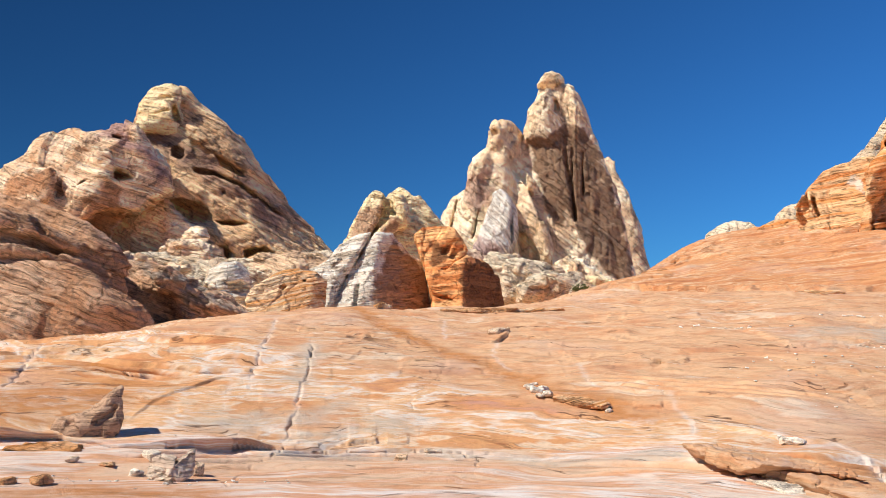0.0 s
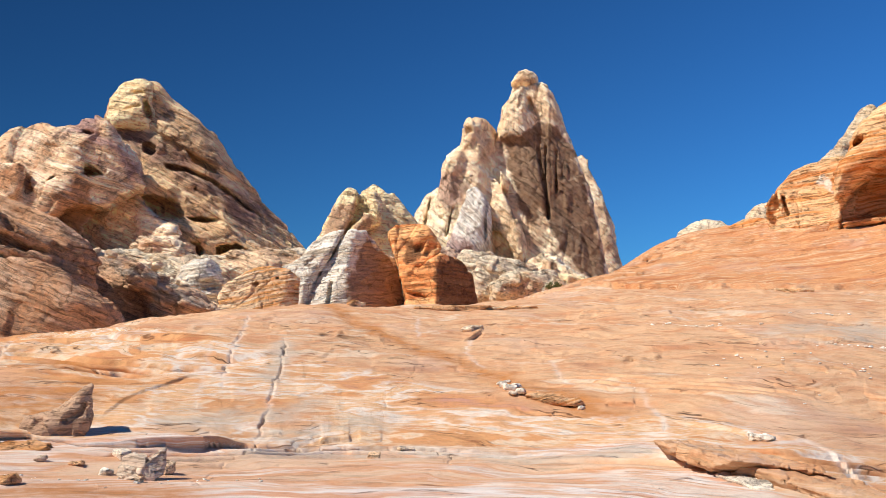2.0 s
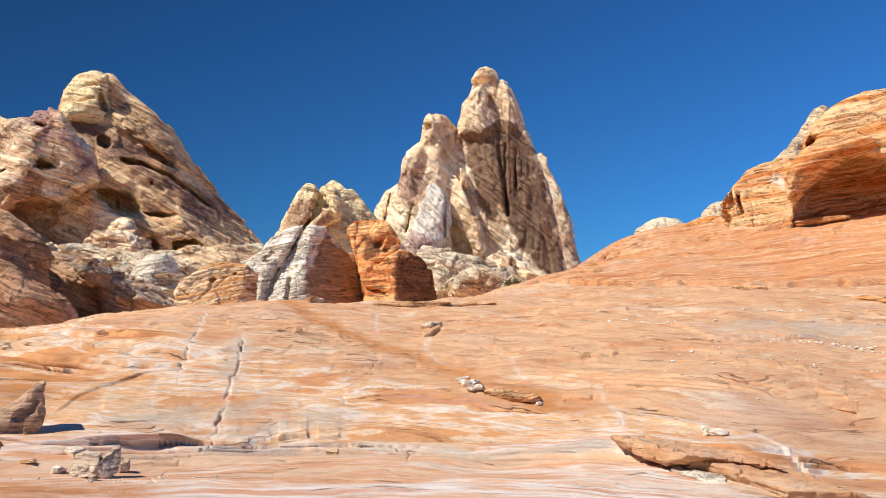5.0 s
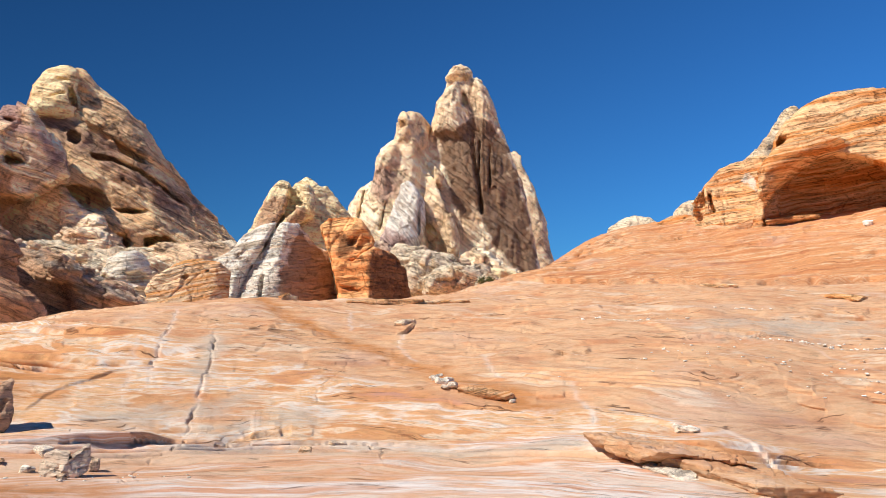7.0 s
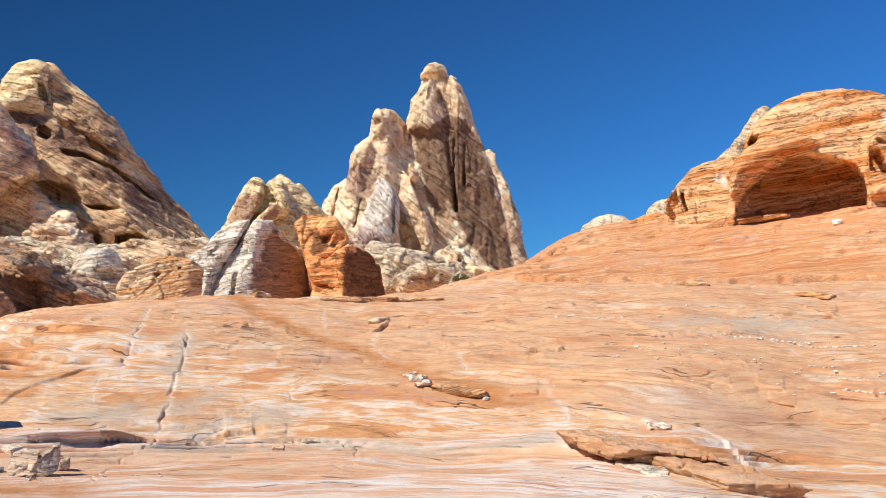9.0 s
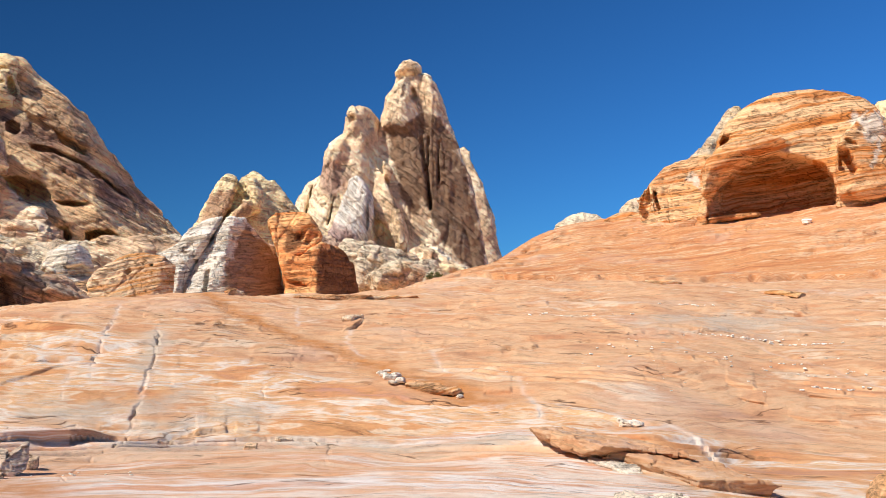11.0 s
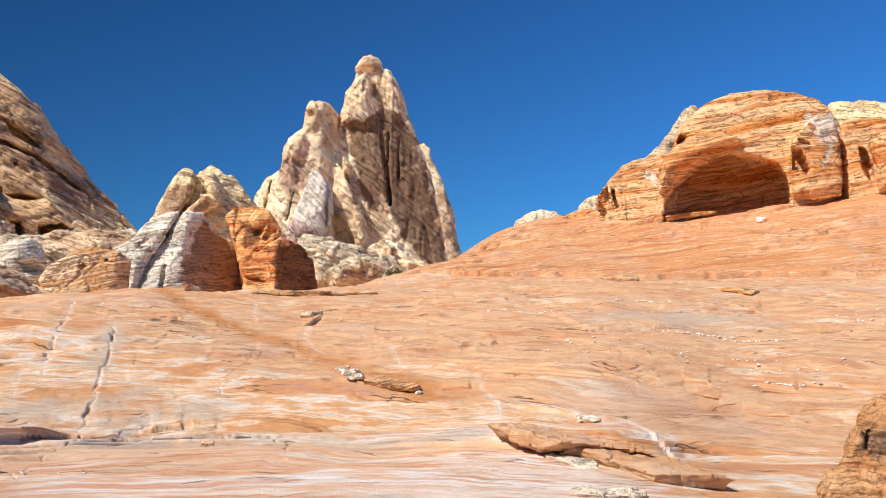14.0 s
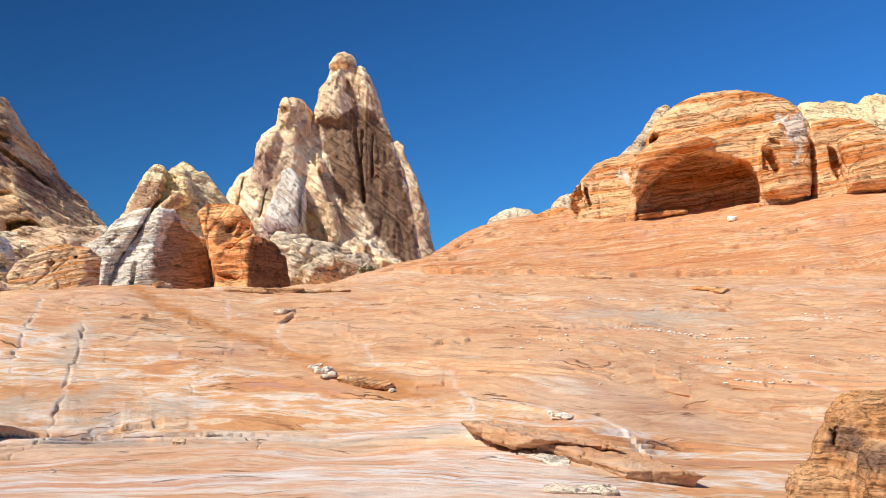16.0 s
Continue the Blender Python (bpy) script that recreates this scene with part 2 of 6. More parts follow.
        for key, az, outline, feather, dist in self.tints:
            right, ahead = bearing(az)
            wob = feather * np.c_[fbm(o / (2.2 * feather), 4, 0.6), fbm(o / (2.2 * feather) + 50, 4, 0.6)]
            across, high = v[:, :2] @ right, v[:, 2]
            if dist:  # carried along the line of sight onto the plane of the outline
                f = dist / np.maximum(v[:, :2] @ ahead, 1.0)
                across, high = across * f, EYE + (high - EYE) * f
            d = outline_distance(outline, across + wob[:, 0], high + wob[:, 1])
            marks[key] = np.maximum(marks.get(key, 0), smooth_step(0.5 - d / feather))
        if marks:
            return mesh_of(name, v, quads, list(marks.items()))
        if sheet:  # the beds of the slickrock go on through it
            return mesh_of(name, v, quads, (("bed", v[:, 2] + 0.03 * v[:, 0]), ("vein", 0 * push), ("cross", 0 * push + 0.7), ("hill", 0 * push)))
        return mesh_of(name, v, quads)


def part(name, me, material, parent, label=""):
    ob = new(name, me)
    me.materials.append(material)
    ob.parent = parent
    if parent:
        ob.matrix_parent_inverse = parent.matrix_world.inverted()
    return tagged(ob, label)


def thing(name, at, label, category, group="", kind=""):
    ob = new(name)
    ob.empty_display_size = 0.2
    ob.matrix_basis = pose(*at)
    ob.matrix_world = pose(*at)
    return tagged(ob, label, category, group, kind)


# ---- materials ----
def rgb(h):
    """A linear colour from an sRGB hex string."""
    out = []
    for k in (0, 2, 4):
        c = int(h[k:k + 2], 16) / 255
        out.append(c / 12.92 if c < 0.04045 else ((c + 0.055) / 1.055) ** 2.4)
    return (*out, 1)


class Nodes:
    def __init__(self, name):
        self.mat = bpy.data.materials.new(name)
        self.mat.use_nodes = True
        self.t = self.mat.node_tree
        self.out = self.t.nodes["Principled BSDF"]
        self.coord = self.t.nodes.new("ShaderNodeTexCoord").outputs["Object"]

    def link(self, a, b):
        if hasattr(a, "links"):
            self.t.links.new(a, b)
        else:
            b.default_value = a

    def scaled(self, vec, scale, turn=(0, 0, 0)):
        m = self.t.nodes.new("ShaderNodeMapping")
        self.link(vec, m.inputs[0])
        m.inputs["Rotation"].default_value = [radians(a) for a in turn]
        m.inputs["Scale"].default_value = scale
        return m.outputs[0]

    def noise(self, vec, scale, detail=4, rough=0.55, distort=0.0):
        n = self.t.nodes.new("ShaderNodeTexNoise")
        self.link(vec, n.inputs["Vector"])
        n.inputs["Scale"].default_value, n.inputs["Detail"].default_value = scale, detail
        n.inputs["Roughness"].default_value, n.inputs["Distortion"].default_value = rough, distort
        return n.outputs["Fac"]

    def ramp(self, fac, stops):
        r = self.t.nodes.new("ShaderNodeValToRGB")
        self.link(fac, r.inputs[0])
        e = r.color_ramp.elements
        while len(e) < len(stops):
            e.new(0.5)
        for el, (pos, col) in zip(e, stops):
            el.position = pos
            el.color = rgb(col) if isinstance(col, str) else (col, col, col, 1)
        return r.outputs[0]

    def mix(self, fac, a, b, blend="MIX"):
        m = self.t.nodes.new("ShaderNodeMix")
        m.data_type, m.blend_type = "RGBA", blend
        for value, slot in ((fac, 0), (a, 6), (b, 7)):
            self.link(value, m.inputs[slot])
        return m.outputs[2]

    def math(self, op, a, b=0.0):
        m = self.t.nodes.new("ShaderNodeMath")
        m.operation = op
        self.link(a, m.inputs[0])
        self.link(b, m.inputs[1])
        return m.outputs[0]

    def attr(self, key):
        a = self.t.nodes.new("ShaderNodeAttribute")
        a.attribute_name = key
        return a.outputs["Fac"]

    def vec(self, x, y, z):
        c = self.t.nodes.new("ShaderNodeCombineXYZ")
        for k, a in enumerate((x, y, z)):
            self.link(a, c.inputs[k])
        return c.outputs[0]

    def split(self, v):
        s = self.t.nodes.new("ShaderNodeSeparateXYZ")
        self.link(v, s.inputs[0])
        return s.outputs

    def bump(self, height, strength, distance, under=None):
        b = self.t.nodes.new("ShaderNodeBump")
        b.inputs["Strength"].default_value, b.inputs["Distance"].default_value = strength, distance
        self.link(height, b.inputs["Height"])
        if under is not None:
            self.link(under, b.inputs["Normal"])
        return b.outputs[0]

    def done(self, colour, normal, rough=0.9):
        self.link(colour, self.out.inputs["Base Color"])
        self.link(normal, self.out.inputs["Normal"])
        self.link(rough, self.out.inputs["Roughness"])
        self.out.inputs["Specular IOR Level"].default_value = 0.25
        return self.mat


def rock_material(name, bands, patch=None, stain=None, bed=1.0, dip=0.0, size=6.0, zones=None, stain_amount=0.5, streaks=0.0, bumps=1.0, gain=1.45, lines=0.55, grainy=0.8, tints=()):
    """Layered sandstone. bands: colours of the beds; patch: colour of large patches; stain: desert-varnished spots;
    bed: bed thickness in metres;
    dip: slope of the beds, degrees; size: size of patches in metres; zones: (height, colour) where the rock changes
    colour upwards; tints: (mark, colour) of outlined patches."""
    n = Nodes(name)
    p = n.coord
    warp = n.noise(p, 1.0 / (6 * bed), 3)
    x, y, z = n.split(n.scaled(p, (1, 1, 1), (0, dip, 0)))[:3]
    zz = n.math("ADD", z, n.math("MULTIPLY", warp, 1.5 * bed))
    layer = n.vec(n.math("MULTIPLY", x, 0.04 / bed), n.math("MULTIPLY", y, 0.04 / bed), n.math("MULTIPLY", zz, 1.0 / bed))
    beds = n.noise(layer, 1.0, 5, 0.62)
    stops = [(0.28 + 0.44 * k / max(1, len(bands) - 1), c) for k, c in enumerate(bands)]
    colour = n.ramp(beds, stops)
    if zones:
        zw = n.math("ADD", n.split(p)[2], n.math("MULTIPLY", n.math("SUBTRACT", n.noise(p, 1.2 / size, 5, 0.6), 0.5), size * 1.6))
        z0, z1 = zones[0][0], zones[-1][0]
        fac = n.math("DIVIDE", n.math("SUBTRACT", zw, z0), z1 - z0)
        colour = n.mix(0.82, colour, n.ramp(fac, [((h - z0) / (z1 - z0), c) for h, c in zones]))
    if patch:
        mask = n.ramp(n.noise(p, 1.0 / size, 5, 0.62, 0.6), [(0.47, 0.0), (0.60, 1.0)])
        colour = n.mix(n.math("MULTIPLY", mask, 0.8), colour, rgb(patch))
    if stain:
        q = n.scaled(p, (1.0, 1.0, 0.22 if streaks else 0.8))
        mask = n.ramp(n.noise(q, 2.6 / size, 7, 0.68, 0.8), [(0.62 - 0.22 * stain_amount, 0.0), (0.74 - 0.2 * stain_amount, 1.0)])
        colour = n.mix(n.math("MULTIPLY", mask, 0.85), colour, rgb(stain))
    if streaks:
        q = n.scaled(p, (1.0, 1.0, 0.06))
        colour = n.mix(streaks, colour, n.ramp(n.noise(q, 5.0 / size, 6, 0.7), [(0.35, 0.35), (0.65, 1.15)]), "MULTIPLY")
    colour = n.mix(1.0, colour, (gain, gain, gain, 1), "MULTIPLY")
    # outlined patches; on the white and red boulders the dark one paints in shade
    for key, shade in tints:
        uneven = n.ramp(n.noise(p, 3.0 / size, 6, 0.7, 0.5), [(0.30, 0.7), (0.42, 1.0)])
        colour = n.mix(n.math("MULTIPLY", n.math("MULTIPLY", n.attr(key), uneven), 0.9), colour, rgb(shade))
    fine = n.noise(p, 2.6 / bed, 10, 0.74)
    colour = n.mix(grainy, colour, n.ramp(fine, [(0.37, 0.55), (0.48, 1.04), (0.63, 1.25)]), "MULTIPLY")
    pits = n.ramp(n.noise(n.scaled(p, (1, 1, 1.6)), 5.5 / bed, 4, 0.6, 0.4), [(0.33, 0.0), (0.40, 1.0)])
    colour = n.mix(n.math("MULTIPLY", n.math("SUBTRACT", 1.0, pits), 0.3), colour, n.mix(1.0, colour, (0.42, 0.36, 0.32, 1), "MULTIPLY"))
    thin = n.noise(n.vec(n.math("MULTIPLY", x, 0.09 / bed), n.math("MULTIPLY", y, 0.09 / bed), n.math("MULTIPLY", zz, 3.4 / bed)), 1.0, 7, 0.7)
    colour = n.mix(lines, colour, n.ramp(thin, [(0.36, 0.5), (0.45, 1.0), (0.62, 1.2)]), "MULTIPLY")
    # open joints: broken lines between blocks, and partings along the beds
    bent = n.vec(n.math("ADD", x, n.math("MULTIPLY", warp, 1.2 * bed)), n.math("ADD", y, n.math("MULTIPLY", fine, 0.8 * bed)), n.math("MULTIPLY", zz, 1.25))
    vor = n.t.nodes.new("ShaderNodeTexVoronoi")
    vor.feature = "DISTANCE_TO_EDGE"
    n.link(bent, vor.inputs["Vector"])
    vor.inputs["Scale"].default_value = 0.42 / bed
    joint = n.ramp(vor.outputs["Distance"], [(0.0, 0.0), (0.035, 1.0)])
    keep = n.ramp(n.noise(p, 0.45 / bed, 4, 0.6), [(0.55, 1.0), (0.62, 0.0)])
    joint = n.math("MAXIMUM", joint, keep)
    part_line = n.math("ABSOLUTE", n.math("SUBTRACT", n.noise(layer, 1.7, 4, 0.6), 0.5))
    part_line = n.math("MAXIMUM", n.ramp(part_line, [(0.0, 0.9 - 1.6 * lines if lines < 0.5 else 0.0), (0.014, 1.0)]), n.ramp(n.noise(p, 0.6 / bed, 3, 0.6), [(0.42, 1.0), (0.52, 0.0)]))
    second = n.math("ABSOLUTE", n.math("SUBTRACT", n.noise(layer, 3.6, 4, 0.6), 0.5))
    second = n.math("MAXIMUM", n.ramp(second, [(0.0, 0.9 - 1.6 * lines if lines < 0.5 else 0.0), (0.022, 1.0)]), n.ramp(n.noise(p, 0.8 / bed, 3, 0.6), [(0.50, 1.0), (0.56, 0.0)]))
    open_ = n.math("MULTIPLY", n.math("MULTIPLY", joint, part_line), second)
    colour = n.mix(n.math("MULTIPLY", n.math("SUBTRACT", 1.0, open_), 0.65), colour, n.mix(1.0, colour, (0.34, 0.28, 0.24, 1), "MULTIPLY"))
    b = n.bump(open_, 0.9 * bumps, 0.25 * bed)
    b = n.bump(pits, 0.6 * bumps, 0.08 * bed, b)
    b = n.bump(thin, 1.6 * lines * bumps, 0.34 * bed, b)
    b = n.bump(fine, 1.0 * grainy * bumps, 0.2 * bed, b)
    b = n.bump(n.noise(p, 10.0 / bed, 6, 0.72), 0.6 * bumps, 0.06 * bed, b)
    return n.done(colour, b)


cream = rock_material("cream_sandstone", ["b3946a", "d6bc8e", "e6d4aa", "c9ad80"], None, "8a6c50", bed=1.2, dip=-14, size=6, stain_amount=0.2, gain=1.53, tints=(("rose", "c79c7c"),))
spire_stone = rock_material("spire_sandstone", ["b49a7a", "d2bfa0", "e2d4b8", "cbb592"], "c4a682", "86694f", bed=1.6, dip=-38, size=7, stain_amount=0.25, streaks=0.2, lines=0.35, gain=1.76, grainy=0.7, tints=(("rose", "c6a08a"), ("varnish_and_shade", "86634a")))
chalk_stone = rock_material("chalky_sandstone", ["bba894", "ddd2c2", "ece6da", "cdbca6"], None, "94806e", bed=1.0, dip=-50, size=5, stain_amount=0.15, lines=0.6, gain=1.26, grainy=0.6, tints=(("rose", "c4a196"),))
butte_stone = rock_material("butte_sandstone", ["8a6a50", "b3906a", "c9ae86", "9c7c5e"], "a5825f", "604a3a", bed=1.1, dip=-27, size=7, stain_amount=0.35, gain=2.22, lines=0.8, grainy=0.7, tints=(("rose", "a57e6c"),))
shoulder_stone = rock_material("rose_and_cream_sandstone", ["a58468", "ccae8c", "dfcdb0", "b69474"], "b8916e", "735844", bed=1.0, dip=-20, size=5, stain_amount=0.25, lines=0.7, grainy=0.6, gain=1.79, tints=(("rose", "b8928a"), ("blush", "cf9468")))
# the dark tint mixes the boulder's own brown with painted shade
white_stone = rock_material("white_sandstone", ["b8a48c", "ddd0bc", "e9e1d2", "d4b690"], None, "94785f", bed=0.45, dip=8, size=2.4, stain_amount=0.2, gain=1.31, grainy=0.45, lines=0.7, tints=(("varnish_and_shade", "b08a6a"),))
# the dark tint stands in for shade on the lower block's right side
red_stone = rock_material("red_sandstone", ["9c6036", "c07a46", "d8a670", "b47848"], None, "6b452c", bed=0.5, dip=4, size=2.4, stain_amount=0.2, gain=1.77, grainy=0.6, lines=0.4, tints=(("varnish_and_shade", "8a5c3c"),))
dark_stone = rock_material("grey_brown_sandstone", ["735a4a", "98785e", "b3957a", "866852"], "9a7050", "574740", bed=0.5, dip=-20, size=4, stain_amount=0.3, gain=2.00, grainy=0.6, lines=0.85, tints=(("pale", "b5a594"),))
orange_stone = rock_material("orange_sandstone", ["b5723a", "d59a5e", "f2d3ae", "c98648", "e6ba88"], "d0925a", "98582f", bed=0.42, dip=12, size=5, stain_amount=0.15, gain=1.32, grainy=0.4, lines=0.9)
banded_stone = rock_material("banded_orange_sandstone", ["b2642e", "d48a4a", "ecc596", "c87c40", "e2aa70"], None, "a05a28", bed=0.7, dip=10, size=5, stain_amount=0.08, gain=1.17, grainy=0.35, lines=0.5, tints=(("pale", "f0e2d0"),))
purple_stone = rock_material("mauve_sandstone", ["a08a78", "cbb69c", "e2d5ba", "b39a84"], "cfb088", "806a5c", bed=0.7, dip=-20, size=3, stain_amount=0.2, gain=1.28)


def slab_material():
    """Slickrock: beds follow the attribute 'bed' (metres); 'vein' marks pale joints; 'cross' marks the smooth, finely streaked slope."""
    n = Nodes("banded_slickrock")
    x, y, z = n.split(n.coord)[:3]
    bed = n.attr("bed")
    wob = n.noise(n.coord, 0.35, 4, 0.55)
    h = n.math("ADD", bed, n.math("MULTIPLY", wob, 0.35))
    layer = n.vec(n.math("MULTIPLY", x, 0.25), n.math("MULTIPLY", y, 0.25), n.math("MULTIPLY", h, 3.4))
    f = n.noise(layer, 1.0, 5, 0.6, 0.3)
    bands = n.ramp(f, [(0.32, "c4763c"), (0.39, "e7a564"), (0.44, "e0995a"), (0.475, "f3d3ab"), (0.51, "eaae70"), (0.545, "f6e4cb"), (0.585, "e9b079"), (0.64, "de9759"), (0.72, "cf9274")])
    smooth = n.ramp(n.noise(n.vec(n.math("MULTIPLY", x, 0.35), n.math("MULTIPLY", y, 0.35), n.math("MULTIPLY", h, 5.0)), 1.0, 6, 0.6, 0.3),
                    [(0.30, "c98a5c"), (0.42, "dda371"), (0.50, "e8b988"), (0.56, "d79a67"), (0.64, "eecfa8"), (0.74, "d9a071")])
    colour = n.mix(n.attr("cross"), bands, smooth)
    hf = n.noise(n.vec(n.math("MULTIPLY", x, 0.06), n.math("MULTIPLY", y, 0.06), n.math("MULTIPLY", h, 2.6)), 1.0, 7, 0.68, 0.2)
    striped = n.ramp(hf, [(0.32, "b0602c"), (0.41, "d08244"), (0.455, "e4a467"), (0.475, "c8763c"), (0.515, "efc998"), (0.54, "d08446"), (0.59, "e09c5e"), (0.65, "c07038")])
    colour = n.mix(n.math("MULTIPLY", n.attr("hill"), 0.95), colour, striped)
    patch = n.noise(n.coord, 0.22, 5, 0.6, 0.4)
    colour = n.mix(n.math("MULTIPLY", n.ramp(patch, [(0.56, 0.0), (0.66, 1.0)]), 0.3), colour, rgb("d2b9a6"))
    colour = n.mix(n.math("MULTIPLY", n.ramp(n.noise(n.coord, 0.6, 6, 0.65, 0.6), [(0.55, 0.0), (0.66, 1.0)]), 0.5), colour, rgb("d58244"))
    blot = n.noise(n.scaled(n.coord, (1, 1, 2.5)), 1.9, 7, 0.7, 0.7)
    colour = n.mix(n.math("MULTIPLY", n.ramp(blot, [(0.58, 0.0), (0.68, 1.0)]), 0.25), colour, rgb("b9713f"))
    colour = n.mix(n.math("MULTIPLY", n.attr("vein"), 0.8), colour, rgb("efe2d0"))
    wide = n.noise(n.vec(n.math("MULTIPLY", x, 0.10), n.math("MULTIPLY", y, 0.10), n.math("MULTIPLY", h, 3.0)), 1.0, 6, 0.6, 0.25)
    low = n.ramp(wide, [(0.32, "dc9c66"), (0.41, "efc8a0"), (0.455, "e3a06c"), (0.50, "f6e3cc"), (0.535, "eab58a"), (0.575, "f9efe0"), (0.62, "e2a176"), (0.70, "f0cfae")])
    colour = n.mix(n.math("MULTIPLY", n.attr("bench"), 0.92), colour, low)
    colour = n.mix(0.09, colour, rgb("dcc3ae"))
    colour = n.mix(1.0, colour, (0.905, 0.92, 1.0, 1), "MULTIPLY")
    mottled = n.ramp(n.noise(n.coord, 2.4, 6, 0.7, 0.5), [(0.30, 0.35), (0.55, 1.0)])
    colour = n.mix(n.math("MULTIPLY", n.math("MULTIPLY", n.attr("rust"), mottled), 0.85), colour, rgb("c07c40"))
    colour = n.mix(n.math("MULTIPLY", n.math("MULTIPLY", n.attr("ash"), mottled), 0.8), colour, rgb("c4b3a0"))
    fine = n.noise(n.coord, 8.0, 8, 0.74)
    colour = n.mix(0.35, colour, n.ramp(fine, [(0.3, 0.6), (0.5, 1.04), (0.7, 1.16)]), "MULTIPLY")
    thin_at = n.vec(n.math("MULTIPLY", x, 1.1), n.math("MULTIPLY", y, 1.1), n.math("MULTIPLY", h, 20.0))
    thin = n.noise(thin_at, 1.0, 8, 0.7)
    colour = n.mix(0.55, colour, n.ramp(thin, [(0.35, 0.6), (0.44, 1.02), (0.66, 1.15)]), "MULTIPLY")
    # hairline partings between beds, broken off here and there
    crisp = n.noise(n.vec(n.math("MULTIPLY", x, 0.16), n.math("MULTIPLY", y, 0.16), n.math("MULTIPLY", h, 6.5)), 1.0, 3, 0.5, 0.0)
    gap = n.math("ABSOLUTE", n.math("SUBTRACT", crisp, 0.5))
    gap = n.ramp(gap, [(0.0, 0.0), (0.008, 1.0)])
    where = n.ramp(n.noise(n.coord, 0.9, 3, 0.6), [(0.52, 0.0), (0.58, 1.0)])
    shut = n.math("MAXIMUM", gap, n.math("SUBTRACT", 1.0, where))
    colour = n.mix(n.math("MULTIPLY", n.math("SUBTRACT", 1.0, shut), 0.7), colour, rgb("744a32"))
    b = n.bump(shut, 0.8, 0.05)
    b = n.bump(thin, 0.6, 0.05, b)
    b = n.bump(fine, 0.6, 0.05, b)
    b = n.bump(n.noise(n.coord, 30.0, 6, 0.7), 0.7, 0.022, b)
    return n.done(colour, b, 0.85)


slickrock = slab_material()
pale_stone = rock_material("pale_flakes", ["c9b49c", "e3d3bd", "f0e6d6"], None, "a98f78", bed=0.12, size=0.5, stain_amount=0.2, gain=1.22)
grey_stone = rock_material("grey_flakes", ["a08a76", "bfa78e", "d3bda2", "b39a84"], "c9a682", "7b6656", bed=0.1, size=0.6, stain_amount=0.3, gain=1.44)
mauve_flake = rock_material("mauve_flakes", ["b39a86", "cdb49c", "dcc8b0", "bfa48e"], None, "8f7768", bed=0.12, size=0.6, stain_amount=0.15, gain=1.1, lines=0.25, grainy=0.3)
flake_stone = rock_material("mauve_brown_flake", ["94735c", "b48e72", "c6a284", "a27e66"], None, "7a6050", bed=0.12, size=0.6, stain_amount=0.15, gain=1.05, lines=0.35, grainy=0.3)
pebble_stone = rock_material("pebble_stone", ["dccdb9", "efe5d6", "f5eee2"], None, "c9b49c", bed=0.05, size=0.2, stain_amount=0.1, gain=1.25)
brown_stone = rock_material("brown_flakes", ["98694a", "c49062", "dcb084", "b07e54"], "c68f5e", "5f4837", bed=0.12, size=0.6, stain_amount=0.3, gain=1.23, tints=(("varnish_and_shade", "7d6356"),))

# ---- ground: one sheet from the camera's feet to the horizon ----
R_KNOTS = (9.8, 14.5, 17.5, 20.5, 25, 31, 37, 45, 52, 60, 70, 80)
PROFILES = {
    -25.8: (0.17, 0.29, 0.86, 1.24, 1.53, 1.72, 0.80, 0.00, 0.00, 0.00, 0.00, 0.00),
    -16.6: (0.08, 0.16, 0.76, 1.27, 1.86, 2.31, 2.60, 1.40, 1.00, 1.00, 0.50, 0.50),
    -6.5: (0.01, -0.01, 0.55, 1.11, 1.83, 2.66, 3.30, 2.40, 2.00, 1.80, 1.50, 1.00),
    2.3: (-0.01, -0.04, 0.41, 0.86, 1.54, 2.34, 3.08, 3.48, 2.80, 2.50, 2.00, 2.00),
    9.3: (0.01, -0.01, 0.52, 1.02, 1.61, 2.35, 3.04, 3.87, 4.74, 5.74, 5.00, 5.00),
    16.0: (0.05, 0.14, 0.68, 1.18, 1.75, 2.50, 3.16, 3.97, 4.72, 6.53, 9.16, 11.21),
    22.3: (0.11, 0.20, 0.74, 1.23, 1.75, 2.53, 3.25, 3.99, 4.63, 6.69, 9.78, 12.07),
    29.4: (-0.14, -0.18, 0.21, 0.70, 1.28, 2.01, 2.84, 3.80, 4.58, 7.30, 10.10, 11.68),
    33.5: (-0.10, -0.14, 0.25, 0.73, 1.28, 2.00, 2.80, 3.74, 4.50, 7.50, 11.05, 12.60),
    39.0: (-0.03, -0.07, 0.30, 0.76, 1.30, 1.99, 2.77, 3.68, 4.35, 7.30, 11.50, 13.30),
}


AZ_STATIONS = np.array(sorted(PROFILES))
_fine_r = np.geomspace(0.2, 6000, 900)
_fine_a = np.linspace(-180, 180, 721)


